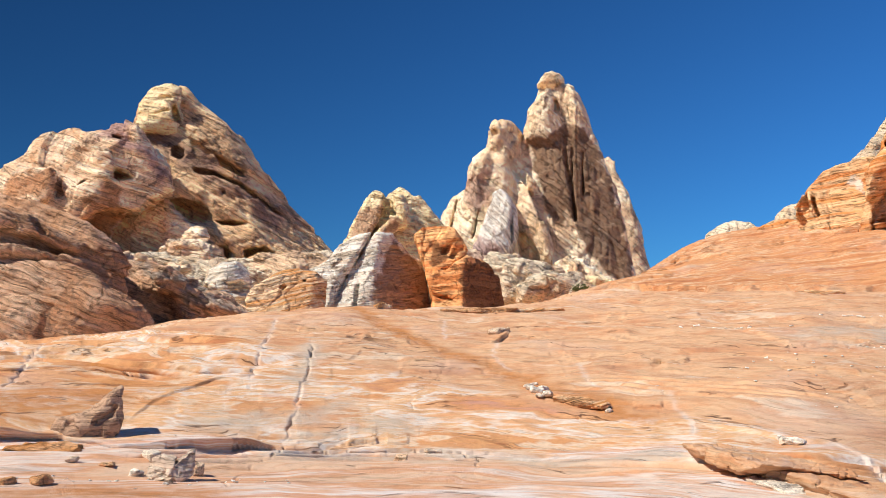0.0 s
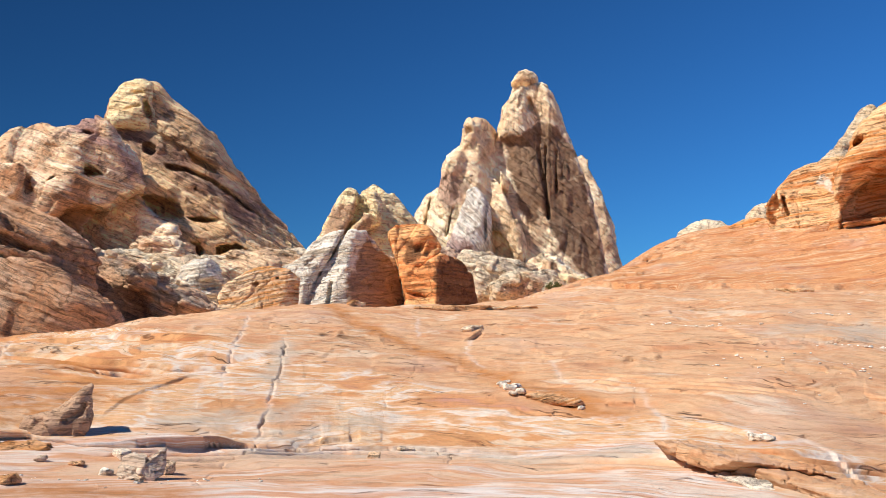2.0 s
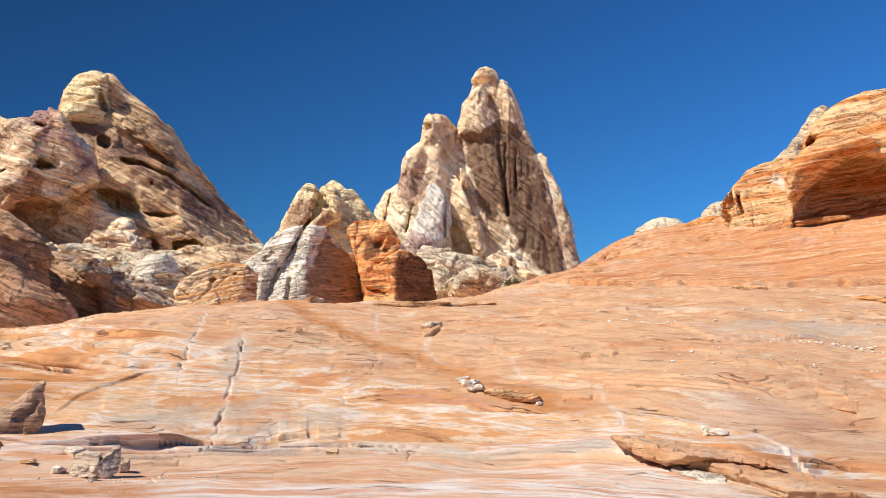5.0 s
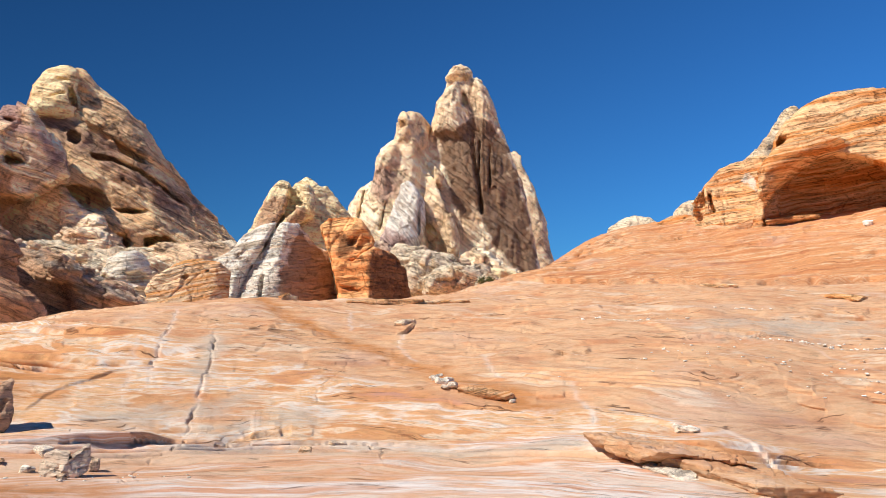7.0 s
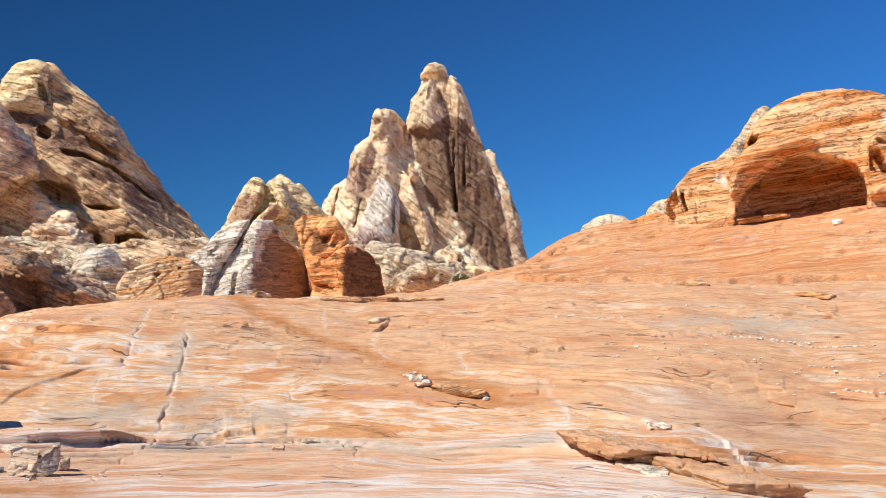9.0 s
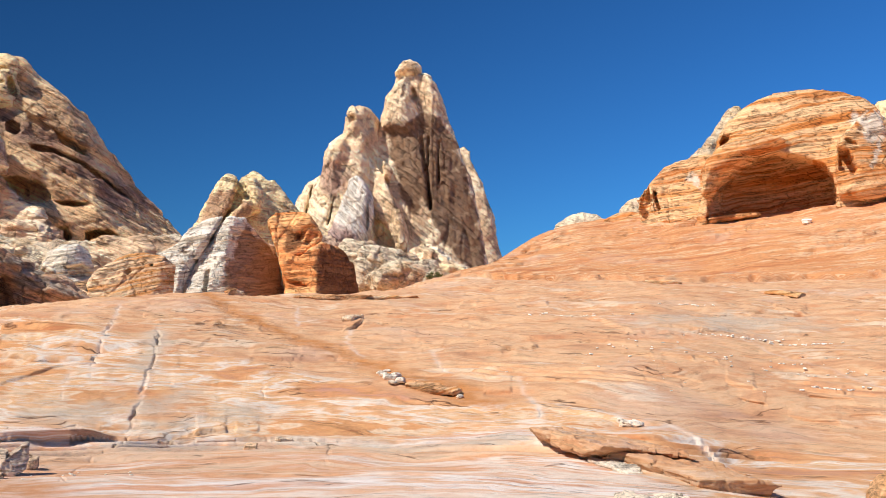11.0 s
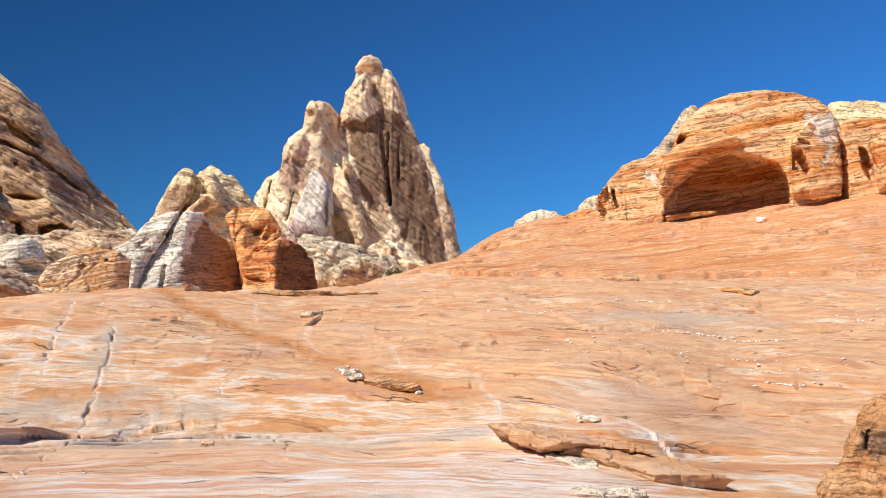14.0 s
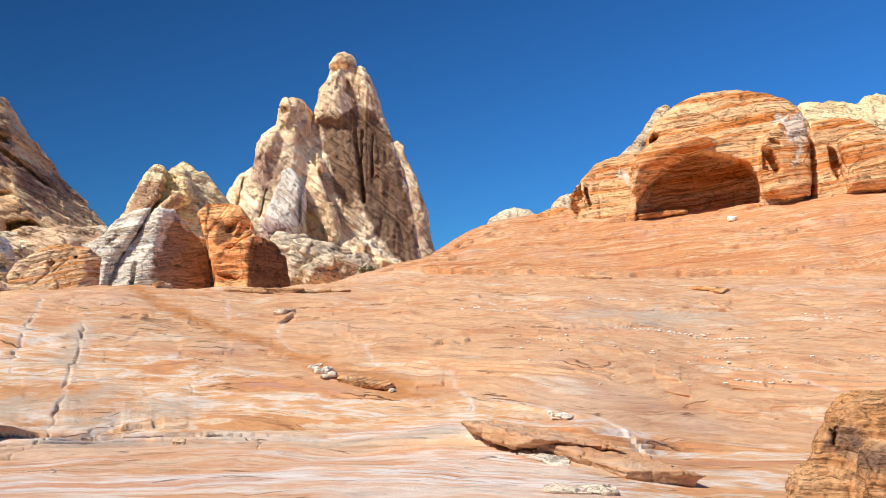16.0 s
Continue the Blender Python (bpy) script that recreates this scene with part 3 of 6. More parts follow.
def _profiles():
    """Heights on a table of azimuth by distance, from the profiles above."""
    rk = np.array([0, 4, 7.5, *R_KNOTS, 110, 200, 800, 6000])
    cols = []
    for a in AZ_STATIONS:
        z = PROFILES[a]
        far = 1.0 if a < 8 else 6.0
        cols.append([0, 0, 0.02, *z, (z[-1] + far) / 2, far * 0.6, 0, 0])
    cols = np.array(cols)
    at_r = np.array([np.interp(_fine_r, rk, c) for c in cols])
    ring = [0 * at_r[0] + np.interp(_fine_r, [0, 60, 6000], [0, -1, 0])]
    az = np.array([-180, -110, *AZ_STATIONS, 110, 180])
    rows = np.array(ring * 2 + list(at_r) + ring * 2)
    table = np.array([np.interp(_fine_a, az, rows[:, k]) for k in range(len(_fine_r))]).T
    ker = np.exp(-np.linspace(-2, 2, 17) ** 2)
    ker /= ker.sum()
    table = np.apply_along_axis(lambda v: np.convolve(np.r_[v[-8:], v, v[:8]], ker, "valid"), 0, table)
    ker = np.exp(-np.linspace(-2, 2, 13) ** 2)
    ker /= ker.sum()
    return np.apply_along_axis(lambda v: np.convolve(np.r_[[v[0]] * 6, v, [v[-1]] * 6], ker, "valid"), 1, table)


HEIGHTS = _profiles()


def ground_z(x, y):
    a, r = np.degrees(np.arctan2(x, y)), np.maximum(np.hypot(x, y), 0.21)
    i = np.clip((a + 180) * 2, 0, 719.999)
    j = np.clip(np.log(r / 0.2) / np.log(6000 / 0.2) * 899, 0, 898.999)
    i0, j0 = np.floor(i).astype(int), np.floor(j).astype(int)
    u, w = i - i0, j - j0
    return (HEIGHTS[i0, j0] * (1 - u) + HEIGHTS[i0 + 1, j0] * u) * (1 - w) + (HEIGHTS[i0, j0 + 1] * (1 - u) + HEIGHTS[i0 + 1, j0 + 1] * u) * w


def along(points, x, y):
    """Distance from (x, y) to a polyline in plan, and the way along it (0 to 1)."""
    best, way = np.full(len(x), 1e9), np.zeros(len(x))
    n = len(points) - 1
    for k in range(n):
        ax, ay, bx, by = *points[k][:2], *points[k + 1][:2]
        t = np.clip(((x - ax) * (bx - ax) + (y - ay) * (by - ay)) / ((bx - ax) ** 2 + (by - ay) ** 2), 0, 1)
        d = np.hypot(x - ax - t * (bx - ax), y - ay - t * (by - ay))
        way = np.where(d < best, (k + t) / n, way)
        best = np.minimum(best, d)
    return best, way


LEDGES, CRACKS, MARKS = [], [], []


def ledge(points, height, under, fade=2.0, steep=None, even=False):
    """A step in the rock along a line of points in plan, rising away from the camera, with an undercut."""
    LEDGES.append((points, height, under, fade, steep, even))


def crack(points, width, depth, vein=0.0):
    CRACKS.append((points, width, depth, vein))


def mark(points, width, kind):
    """A broad stain along a line in plan: 'rust' or 'ash'."""
    MARKS.append((points, width, kind))


# steps and joints in the slickrock, as lines in plan
ledge([(-7.20, 13.02, 0.34), (-6.29, 13.13, 0.31), (-5.66, 13.54, 0.29), (-4.68, 13.36, 0.20), (-3.98, 13.48, 0.15), (-3.13, 13.71, 0.09), (-2.48, 14.33, 0.08)], 0.20, 0.32, 1.2, 0.09)
ledge([(-7.60, 13.00), (-7.0, 13.02), (-6.29, 13.10), (-5.50, 13.60)], 0.16, 0.5, 1.4, 0.10)
ledge([(4.95, 12.93), (5.76, 13.58), (5.72, 12.44), (5.18, 10.62), (4.52, 8.83)], 0.07, 0.05, 0.6, 0.25)
ledge([(-2.63, 14.18, 0.08), (-1.60, 14.29, 0.01), (-0.39, 14.41, -0.01), (1.00, 14.10, -0.03), (2.67, 13.84, 0.03)], 0.07, 0.08, 0.8)
ledge([(-5.09, 14.87, 0.43), (-5.01, 15.89, 0.60), (-4.79, 17.18, 0.79), (-4.54, 18.28, 0.94), (-3.78, 18.95, 0.97)], 0.06, 0.06, 0.8, 0.2)
ledge([(-8.03, 18.01, 1.14), (-7.27, 18.63, 1.18), (-6.49, 18.52, 1.12), (-5.74, 17.99, 0.99)], 0.08, 0.12, 0.8)
ledge([(-2.52, 21.09, 1.22), (-2.01, 22.63, 1.42), (-0.87, 22.06, 1.23), (0.23, 23.22, 1.33)], 0.05, 0.08, 0.8)
ledge([(1.33, 26.11, 1.71), (1.71, 27.29, 1.87), (2.07, 28.26, 2.00)], 0.22, 0.3, 0.7)
ledge([(-0.32, 37.32, 3.12), (1.28, 36.78, 3.05), (3.28, 38.84, 3.20), (4.92, 36.71, 3.05)], 0.12, 0.2, 1.5)
ledge([(1.71, 19.02, 0.70), (2.08, 18.22, 0.61), (2.51, 17.36, 0.51), (3.01, 16.87, 0.48)], 0.10, 0.12, 0.6)
SEAM = [(8.84, 57.79, 5.17), (12.09, 49.07, 4.57), (15.52, 48.37, 4.59), (18.91, 45.66, 4.39), (22.14, 44.99, 4.42), (26.49, 43.79, 4.48), (32.37, 39.77, 4.28)]
ledge(SEAM, 0.40, 0.12, 3.0, 0.4, True)
ledge([(8.47, 26.88, 2.15), (8.75, 22.80, 1.67), (10.43, 22.94, 1.63), (12.65, 24.66, 1.77)], 0.12, 0.06, 1.0, 0.7)
ledge([(19.43, 39.50, 3.78), (19.49, 34.88, 3.22), (19.88, 33.32, 3.05), (22.30, 35.09, 3.36)], 0.14, 0.08, 1.0, 0.9)
ledge([(4.67, 20.70, 1.19), (5.17, 20.64, 1.23), (5.66, 20.93, 1.30)], 0.10, 0.14, 0.6)
ledge([(-0.01, 34.28, 2.82), (1.95, 32.88, 2.58), (5.15, 35.39, 2.91), (7.06, 31.75, 2.59)], 0.06, 0.1, 1.0)
ledge([(16.08, 65.08, 7.37), (18.37, 61.83, 7.66), (21.60, 62.17, 8.28), (25.63, 63.42, 9.21)], 0.25, 0.3, 2.0)
ledge([(21.70, 56.39, 6.80), (26.08, 57.15, 7.54), (31.54, 57.82, 8.41), (37.68, 59.77, 9.74)], 0.22, 0.3, 2.0)
ledge([(26.28, 49.63, 5.65), (30.06, 49.63, 6.07), (35.34, 50.43, 6.95), (39.64, 49.58, 7.41)], 0.2, 0.3, 2.0)
crack([(-5.72, 31.71, 2.63), (-4.50, 23.21, 1.64), (-4.17, 20.58, 1.26), (-3.64, 17.26, 0.68)], 0.019, 0.084, 0.8)
crack([(-3.56, 25.13, 1.88), (-2.94, 20.00, 1.08), (-2.67, 16.79, 0.50), (-2.49, 14.45, 0.09)], 0.022, 0.108, 0.7)
crack([(-11.42, 26.83, 1.81), (-9.41, 21.07, 1.44), (-8.00, 17.30, 1.05), (-7.65, 15.87, 0.85)], 0.031, 0.096, 0.7)
crack([(-5.10, 23.00, 1.64), (-4.08, 17.53, 0.77), (-3.71, 15.56, 0.40)], 0.009, 0.012, 0.5)
crack([(1.58, 26.63, 1.78), (1.27, 23.41, 1.33), (1.60, 21.42, 1.05)], 0.012, 0.024, 0.7)
crack([(3.21, 22.03, 1.23), (3.05, 19.36, 0.86), (3.18, 18.43, 0.73)], 0.012, 0.012, 0.7)
crack([(4.33, 17.80, 0.76), (4.10, 15.36, 0.36), (3.94, 14.51, 0.21)], 0.012, 0.012, 0.8)
crack([(0.07, 33.20, 2.68), (0.04, 26.46, 1.81)], 0.012, 0.012, 0.7)
crack([(-0.65, 16.53, 0.32), (-0.50, 18.41, 0.62), (0.22, 22.56, 1.23), (-0.34, 23.14, 1.36)], 0.012, 0.030, 0.0)
crack([(-3.91, 36.27, 3.17), (-1.41, 27.18, 2.02), (0.24, 23.58, 1.38), (1.75, 19.48, 0.78)], 0.074, 0.018, 0.35)
crack([(-0.25, 11.96, -0.01), (0.41, 11.89, -0.02), (0.48, 13.51, -0.03), (0.32, 14.32, -0.02)], 0.015, 0.042, 0.3)
crack([(-2.43, 9.91, 0.06), (-2.48, 11.19, 0.06), (-2.42, 15.01, 0.17)], 0.012, 0.030, 0.2)
crack([(11.48, 22.39, 1.45), (11.43, 18.28, 0.85), (11.09, 14.95, 0.45), (10.86, 13.47, 0.27)], 0.019, 0.024, 0.5)
crack([(4.95, 12.93), (5.76, 13.58), (5.72, 12.44), (5.18, 10.62), (4.52, 8.83)], 0.05, 0.01, 1.0)
mark([(-3.57, 35.10, 3.07), (-1.04, 26.46, 1.89), (0.93, 22.70, 1.22), (2.27, 18.80, 0.71), (3.59, 16.02, 0.41)], 0.45, "rust")
mark([(-7.94, 15.32, 0.79), (-6.72, 15.13, 0.66), (-6.14, 16.56, 0.82)], 0.9, "rust")
mark([(-6.58, 14.08, 0.47), (-6.04, 14.21, 0.43)], 0.35, "rust")
mark([(-7.27, 18.63, 1.18), (-6.72, 19.16, 1.22)], 0.4, "rust")
mark([(-4.35, 8.92, 0.16), (-3.62, 9.41, 0.13), (-2.63, 9.54, 0.07)], 0.7, "rust")
mark([(-2.38, 13.72, 0.04), (0.14, 13.92, -0.03), (2.95, 13.19, 0.05)], 0.5, "ash")
mark([(-3.75, 15.35, 0.37), (-2.99, 16.04, 0.41)], 0.55, "ash")
mark([(-2.05, 14.96, 0.13), (-0.93, 16.27, 0.29)], 0.5, "ash")
mark([(-2.47, 15.87, 0.32), (-1.91, 17.40, 0.55)], 0.35, "ash")
mark([(-3.47, 23.51, 1.64), (-2.90, 18.59, 0.84)], 0.25, "ash")
mark([(10.97, 24.91, 1.93), (14.50, 26.33, 1.96)], 1.5, "ash")



def scatter_ledges():
    """Short broken edges of beds all over the slickrock."""
    rnd = np.random.default_rng(21)
    for count, a0, a1, r0, r1, l0, l1, h0, h1, under, steep, drift in ((24, -28, 4, 14.9, 19.6, 1.2, 4.0, 0.02, 0.05, 0.04, 0.085, 0.10), (26, -26, 12, 19.6, 30, 1.2, 4.5, 0.05, 0.11, 0.2, 0.24, 0.2),
                                                                      (30, 3, 40, 16, 28, 0.8, 3.0, 0.03, 0.08, 0.14, 0.15, -0.25), (22, 8, 40, 28, 48, 1.5, 5.0, 0.08, 0.16, 0.3, 0.42, 0.3), (16, 12, 40, 56, 76, 3.0, 8.0, 0.18, 0.40, 0.5, 0.6, 2.2)):
        for k in range(count):
            az, r, wide = rnd.uniform(a0, a1), rnd.uniform(r0, r1), rnd.uniform(l0, l1)
            bend = rnd.normal(0, 0.08 * wide)
            pts = []
            for t in (-0.5, -0.2, 0.15, 0.5):
                a, d = radians(az + t * wide), r + t * drift * wide / 3 + bend * (0.25 - t * t) * r / 18
                pts.append((d * math.sin(a), d * math.cos(a)))
            ledge(pts, rnd.uniform(h0, h1), under * rnd.uniform(0.6, 1.3), 0.35 + 0.02 * r, steep)


scatter_ledges()
SHEET = []


def rest_z(x, y):
    """Height of the finished ground at a place."""
    a, r, z = SHEET
    i = min(max(int(np.searchsorted(a, math.atan2(x, y))), 1), len(a) - 1)
    j = min(max(int(np.searchsorted(r, math.hypot(x, y))), 1), len(r) - 1)
    return float(z[i - 1:i + 1, j - 1:j + 1].mean())


def build_ground():
    az = np.r_[np.linspace(-180, -34, 40)[:-1], np.linspace(-34, -28.5, 12)[:-1], np.linspace(-28.5, 41.5, 920), np.linspace(41.5, 60, 12)[1:], np.linspace(60, 180, 34)[1:]]
    r = np.r_[0.0005, np.linspace(0.5, 8.5, 12), np.linspace(8.8, 14.2, 130), np.linspace(14.2, 20, 175)[1:], np.geomspace(20, 40, 120)[1:], np.geomspace(40, 48.8, 24)[1:], np.linspace(48.8, 52.2, 44)[1:], np.geomspace(52.2, 85, 96)[1:], np.geomspace(85, 6000, 40)[1:]]
    A, D = np.meshgrid(np.radians(az), r, indexing="ij")
    shape, turns = A.shape, np.radians(az)
    A, D = A.ravel(), D.ravel()
    x, y = D * np.sin(A), D * np.cos(A)
    z = ground_z(x, y)
    push = np.zeros_like(D)
    q = np.c_[x, y, 0 * x]
    near = (D > 8.6) & (D < 90) & (np.abs(A) < 0.75)
    # beds dip gently to the right
    for points, height, under, fade, steep, even in LEDGES:
        pa = np.arctan2([p[0] for p in points], [p[1] for p in points])
        pr = np.hypot([p[0] for p in points], [p[1] for p in points])
        m = slice(int(np.searchsorted(turns, pa[0])) * shape[1], int(np.searchsorted(turns, pa[-1])) * shape[1])
        base = np.interp(A[m], pa, pr)
        off = D[m] - base - 0.09 * base / 16 * fbm(np.c_[base * np.sin(A[m]), base * np.cos(A[m]), 0 * base] * 1.3, 2)
        ends = smooth_step((A[m] - pa[0]) / (0.12 * (pa[-1] - pa[0]))) * smooth_step((pa[-1] - A[m]) / (0.12 * (pa[-1] - pa[0])))
        ends = ends * (0.9 if even else 0.7 + 0.5 * vnoise(np.c_[base * np.sin(A[m]), base * np.cos(A[m]), 0 * base] * 0.9))
        w = np.full(len(base), steep) if steep else np.where(base > 49.5, 0.32, np.maximum(0.13, 0.02 * np.maximum(base - 14, 0)))
        z[m] += height * ends * (smooth_step(off / w + 0.5) * np.exp(-np.maximum(off, 0) / fade) - 0.25 * np.exp(-(off / fade) ** 2))
        push[m] += under * ends * np.exp(-((off + 0.5 * w) / (0.45 * w)) ** 2)  # the foot of the step lies back under its lip
    vein = np.zeros_like(D)
    for points, width, depth, pale in CRACKS:
        cx = np.array([p[0] for p in points])
        cy = np.array([p[1] for p in points])
        m = np.nonzero(near & (x > cx.min() - 1) & (x < cx.max() + 1) & (y > cy.min() - 1) & (y < cy.max() + 1))[0]
        wob = 0.06 * fbm(q[m] * 3, 3)
        d, way = along(points, x[m] + wob, y[m] + 0.7 * wob)
        taper = smooth_step(way * 8) * smooth_step((1 - way) * 8)
        z[m] -= depth * taper * np.exp(-(d / width) ** 2) * np.clip(0.55 + 0.9 * vnoise(q[m] * 2.3 + 13), 0.05, 1.3)
        vein[m] = np.maximum(vein[m], pale * taper * np.exp(-(d / (width + 0.05)) ** 2) * (0.7 + 0.5 * vnoise(q[m] * 4)))
    stains = {"rust": np.zeros_like(D), "ash": np.zeros_like(D)}
    for points, width, kind in MARKS:
        px, py = [p[0] for p in points], [p[1] for p in points]
        m = np.nonzero(near & (x > min(px) - 4 * width) & (x < max(px) + 4 * width) & (y > min(py) - 4 * width) & (y < max(py) + 4 * width))[0]
        d, way = along(points, x[m] + 0.5 * width * fbm(q[m] * 1.6, 4), y[m] + 0.8 * width * fbm(q[m] * 1.6 + 40, 4))
        stains[kind][m] = np.maximum(stains[kind][m], np.exp(-(d / width) ** 2))
    # to the right of a diagonal contact the beds are finer and smoother
    line = x - (-3.4 + 0.0 * y) - 14.0 * np.clip((22 - y) / 12, -1.2, 1)
    cross = smooth_step((line + 1.5 * vnoise(q * 0.3)) / 1.2 + 0.5) * smooth_step((D - 12.5) / 2.5)
    # the orange hill begins at a seam
    seam = np.interp(A, np.arctan2([p[0] for p in SEAM], [p[1] for p in SEAM]), np.hypot([p[0] for p in SEAM], [p[1] for p in SEAM])) + 0.25 * fbm(np.c_[A * 40, 0 * A, 0 * A], 3)
    hill = smooth_step((D - seam) / 0.5 + 0.5) * smooth_step((x - 5) / 4)
    z = z - 0.16 * np.exp(-((D - seam) / 0.16) ** 2) * smooth_step((x - 6) / 4) * np.clip(0.8 + 0.6 * vnoise(np.c_[A * 25, 0 * A, 0 * A]), 0, 1)
    bed = z + 0.03 * x + 0.10 * fbm(q * 0.25, 3) + 0.20 * np.minimum(D - 14.6, 0) * smooth_step((D - 5) / 3) + 0.035 * np.maximum(D - 20, 0) * cross + hill * (-0.16 * x)
    thick = 0.17
    b = bed / thick
    b = b + 0.9 * vnoise(np.c_[b * 0.45, 0 * b, 0 * b]) + 0.25 * fbm(q * 0.7, 3)
    part_of = b % 1.0
    gate = smooth_step(0.45 + 1.3 * vnoise(q * np.array([0.35, 0.5, 1]) + 5) + 0.5 * vnoise(q * 1.3 + 9)) * (1 - 0.55 * cross)
    size = np.clip(D / 17, 0.6, 2.2)
    step = thick * (smooth_step((part_of - 0.66) / 0.26) - part_of) * size
    micro = 0.75 * gate * step + 0.05 * fbm(q * 0.55, 4) * size + 0.014 * fbm(q * 2.2, 3)
    on_face = smooth_step((D - 9.5) / 3)
    gate = gate * (1 - smooth_step((D - 24) / 10))
    z = z + np.where(near, micro * on_face, 0.0)
    push += np.where(near, 0.09 * size * gate * on_face * np.exp(-((part_of - 0.67) / 0.08) ** 2), 0.0)
    x, y = (D + push) * np.sin(A) + 0.3 * np.exp(-D), (D + push) * np.cos(A) - 0.4 * np.exp(-D)
    v = np.c_[x, y, z]
    n, m = shape
    i = np.arange(n - 1)[:, None] * m + np.arange(m - 1)[None, :]
    quads = np.stack([i, i + m, i + m + 1, i + 1], -1).reshape(-1, 4)[:, ::-1]
    SHEET.extend((np.radians(az), r, z.reshape(shape)))
    ob = new("ground", mesh_of("ground", v, quads, (("bed", bed), ("vein", vein), ("cross", cross), ("hill", hill), ("bench", smooth_step((np.interp(np.degrees(A), [14.0, 18, 22, 26], [14.7, 11.7, 10.2, 9.1]) - D + 0.4 * vnoise(q * 0.8)) / 0.6) * smooth_step((28 - np.degrees(A)) / 4)), ("rust", stains["rust"]), ("ash", stains["ash"]))))
    ob.data.materials.append(slickrock)
    tagged(ob, "banded orange and cream sandstone slickrock sloping up to a crest", "rock ground", kind="structure")


build_ground()

# ---- rock spire ----
spire = thing("rock_spire", (20, 146, 0), "tall cream and brown sandstone spire with varnished wall", "rock spire")
c = Rock(0.7).mass(8, 150, [(-7.27, 34.94), (-6.50, 38.95), (-5.18, 42.20), (-4.79, 44.08), (-3.32, 44.39), (-1.77, 43.95), (-0.14, 43.13), (1.56, 41.75), (2.60, 38.63), (3.81, 35.51), (5.35, 31.77), (7.21, 26.50), (8.34, 21.29), (9.30, 16.77), (10.06, 11.58), (9.79, -0.77), (-13.54, -0.83), (-11.99, 16.35), (-9.55, 25.51)], 10, 3.4, [(-0.58, 29.01, 141, 170, 81), (-1.89, 28.97, 140.6, 200, 78), (-3.99, 39.18, 141.5, 205, 66)], 0.7)
c.mass(8, 146, [(-0.78, 42.47), (0.32, 43.36), (1.56, 41.82), (2.59, 39.00), (3.06, 35.10), (1.19, 29.65), (-0.17, 34.28), (-0.65, 38.93)], 4, 2.2)
c.mass(8, 144.5, [(-6.02, 38.74), (-4.91, 41.29), (-3.28, 42.52), (-2.21, 41.18), (-1.80, 38.58), (-0.86, 35.34), (-1.88, 32.90), (-4.55, 32.98), (-6.78, 34.15)], 4, 2.2)
c.dig(8, 141, [(-0.83, 36.66), (-0.38, 36.92), (-0.20, 31.69), (0.60, 26.30), (1.21, 20.80), (0.77, 20.45), (-0.11, 25.43), (-0.64, 30.80)], 1.3, 0.15, 0.3)
c.dig(8, 142, [(2.18, 32.01), (2.44, 32.00), (2.41, 25.09), (1.97, 24.66)], 0.8, 0.1, 0.2).dig(8, 142, [(0.52, 32.60), (0.78, 32.59), (0.70, 27.37), (0.44, 27.38)], 0.7, 0.1, 0.2)
c.dig(8, 141, [(-2.44, 40.99), (-1.65, 40.60), (-1.41, 38.95), (-2.04, 38.25), (-2.29, 39.44)], 3, 0.3)
c.tint("varnish_and_shade", 8, [(-6.87, 33.52), (-5.08, 34.73), (-2.70, 34.47), (-0.48, 36.20), (1.61, 35.77), (4.01, 33.35), (5.92, 28.83), (7.76, 21.73), (8.84, 16.47), (9.57, 11.26), (6.45, 11.64), (4.03, 14.62), (1.84, 16.92), (0.86, 20.81), (-0.50, 22.60), (-0.80, 19.78), (-2.45, 20.16), (-3.96, 25.08), (-5.32, 29.14)], 0.6, 141)
part("main_wall", c.mesh("main_wall", 0.21, lump=0.3, wave=6, rough=0.12, grain=1.8, ledge=0.07, bed=2.2, dip=0.8, crack=0.13, block=3.4, flute=0.2), spire_stone, spire, "cream wall with a dark brown varnished face and upright ribs")
c = Rock(0.4).mass(8, 145, [(-4.93, 43.46), (-4.46, 44.76), (-3.63, 45.47), (-2.54, 45.71), (-1.28, 45.18), (-0.57, 44.22), (-0.40, 43.28), (-1.76, 42.78), (-3.48, 43.03)], 2.4, 1.4).mass(8, 147, [(-0.41, 43.93), (0.14, 44.19), (0.96, 43.59), (1.22, 42.73), (-0.24, 42.79)], 1.6, 0.8).dig(8, 142.6, [(-2.54, 42.92), (-1.29, 43.06), (-0.49, 42.56), (-0.59, 41.55), (-1.48, 41.77)], 1.6, 0.3)
part("cap", c.mesh("cap", 0.16, floor=38, lump=0.2, wave=1.6, rough=0.12, grain=1.2, ledge=0.10, bed=0.9), spire_stone, spire, "pale cap stone")
c = Rock(0.5).mass(8, 144, [(-12.26, 34.55), (-11.53, 36.54), (-10.26, 37.41), (-9.01, 37.00), (-7.77, 35.50), (-7.44, 32.76), (-6.78, 27.49), (-5.60, 21.19), (-4.42, 16.73), (-3.87, 11.43), (-4.02, -0.74), (-21.31, -0.78), (-20.96, 14.28), (-19.34, 16.95), (-17.08, 24.12), (-15.54, 26.80), (-15.71, 29.54), (-14.80, 31.15), (-12.81, 32.74)], 6.5, 3.5, [(-9.44, 29.55, 138, 128, 84), (-10.93, 29.60, 138, 203, 77)], 0.5)
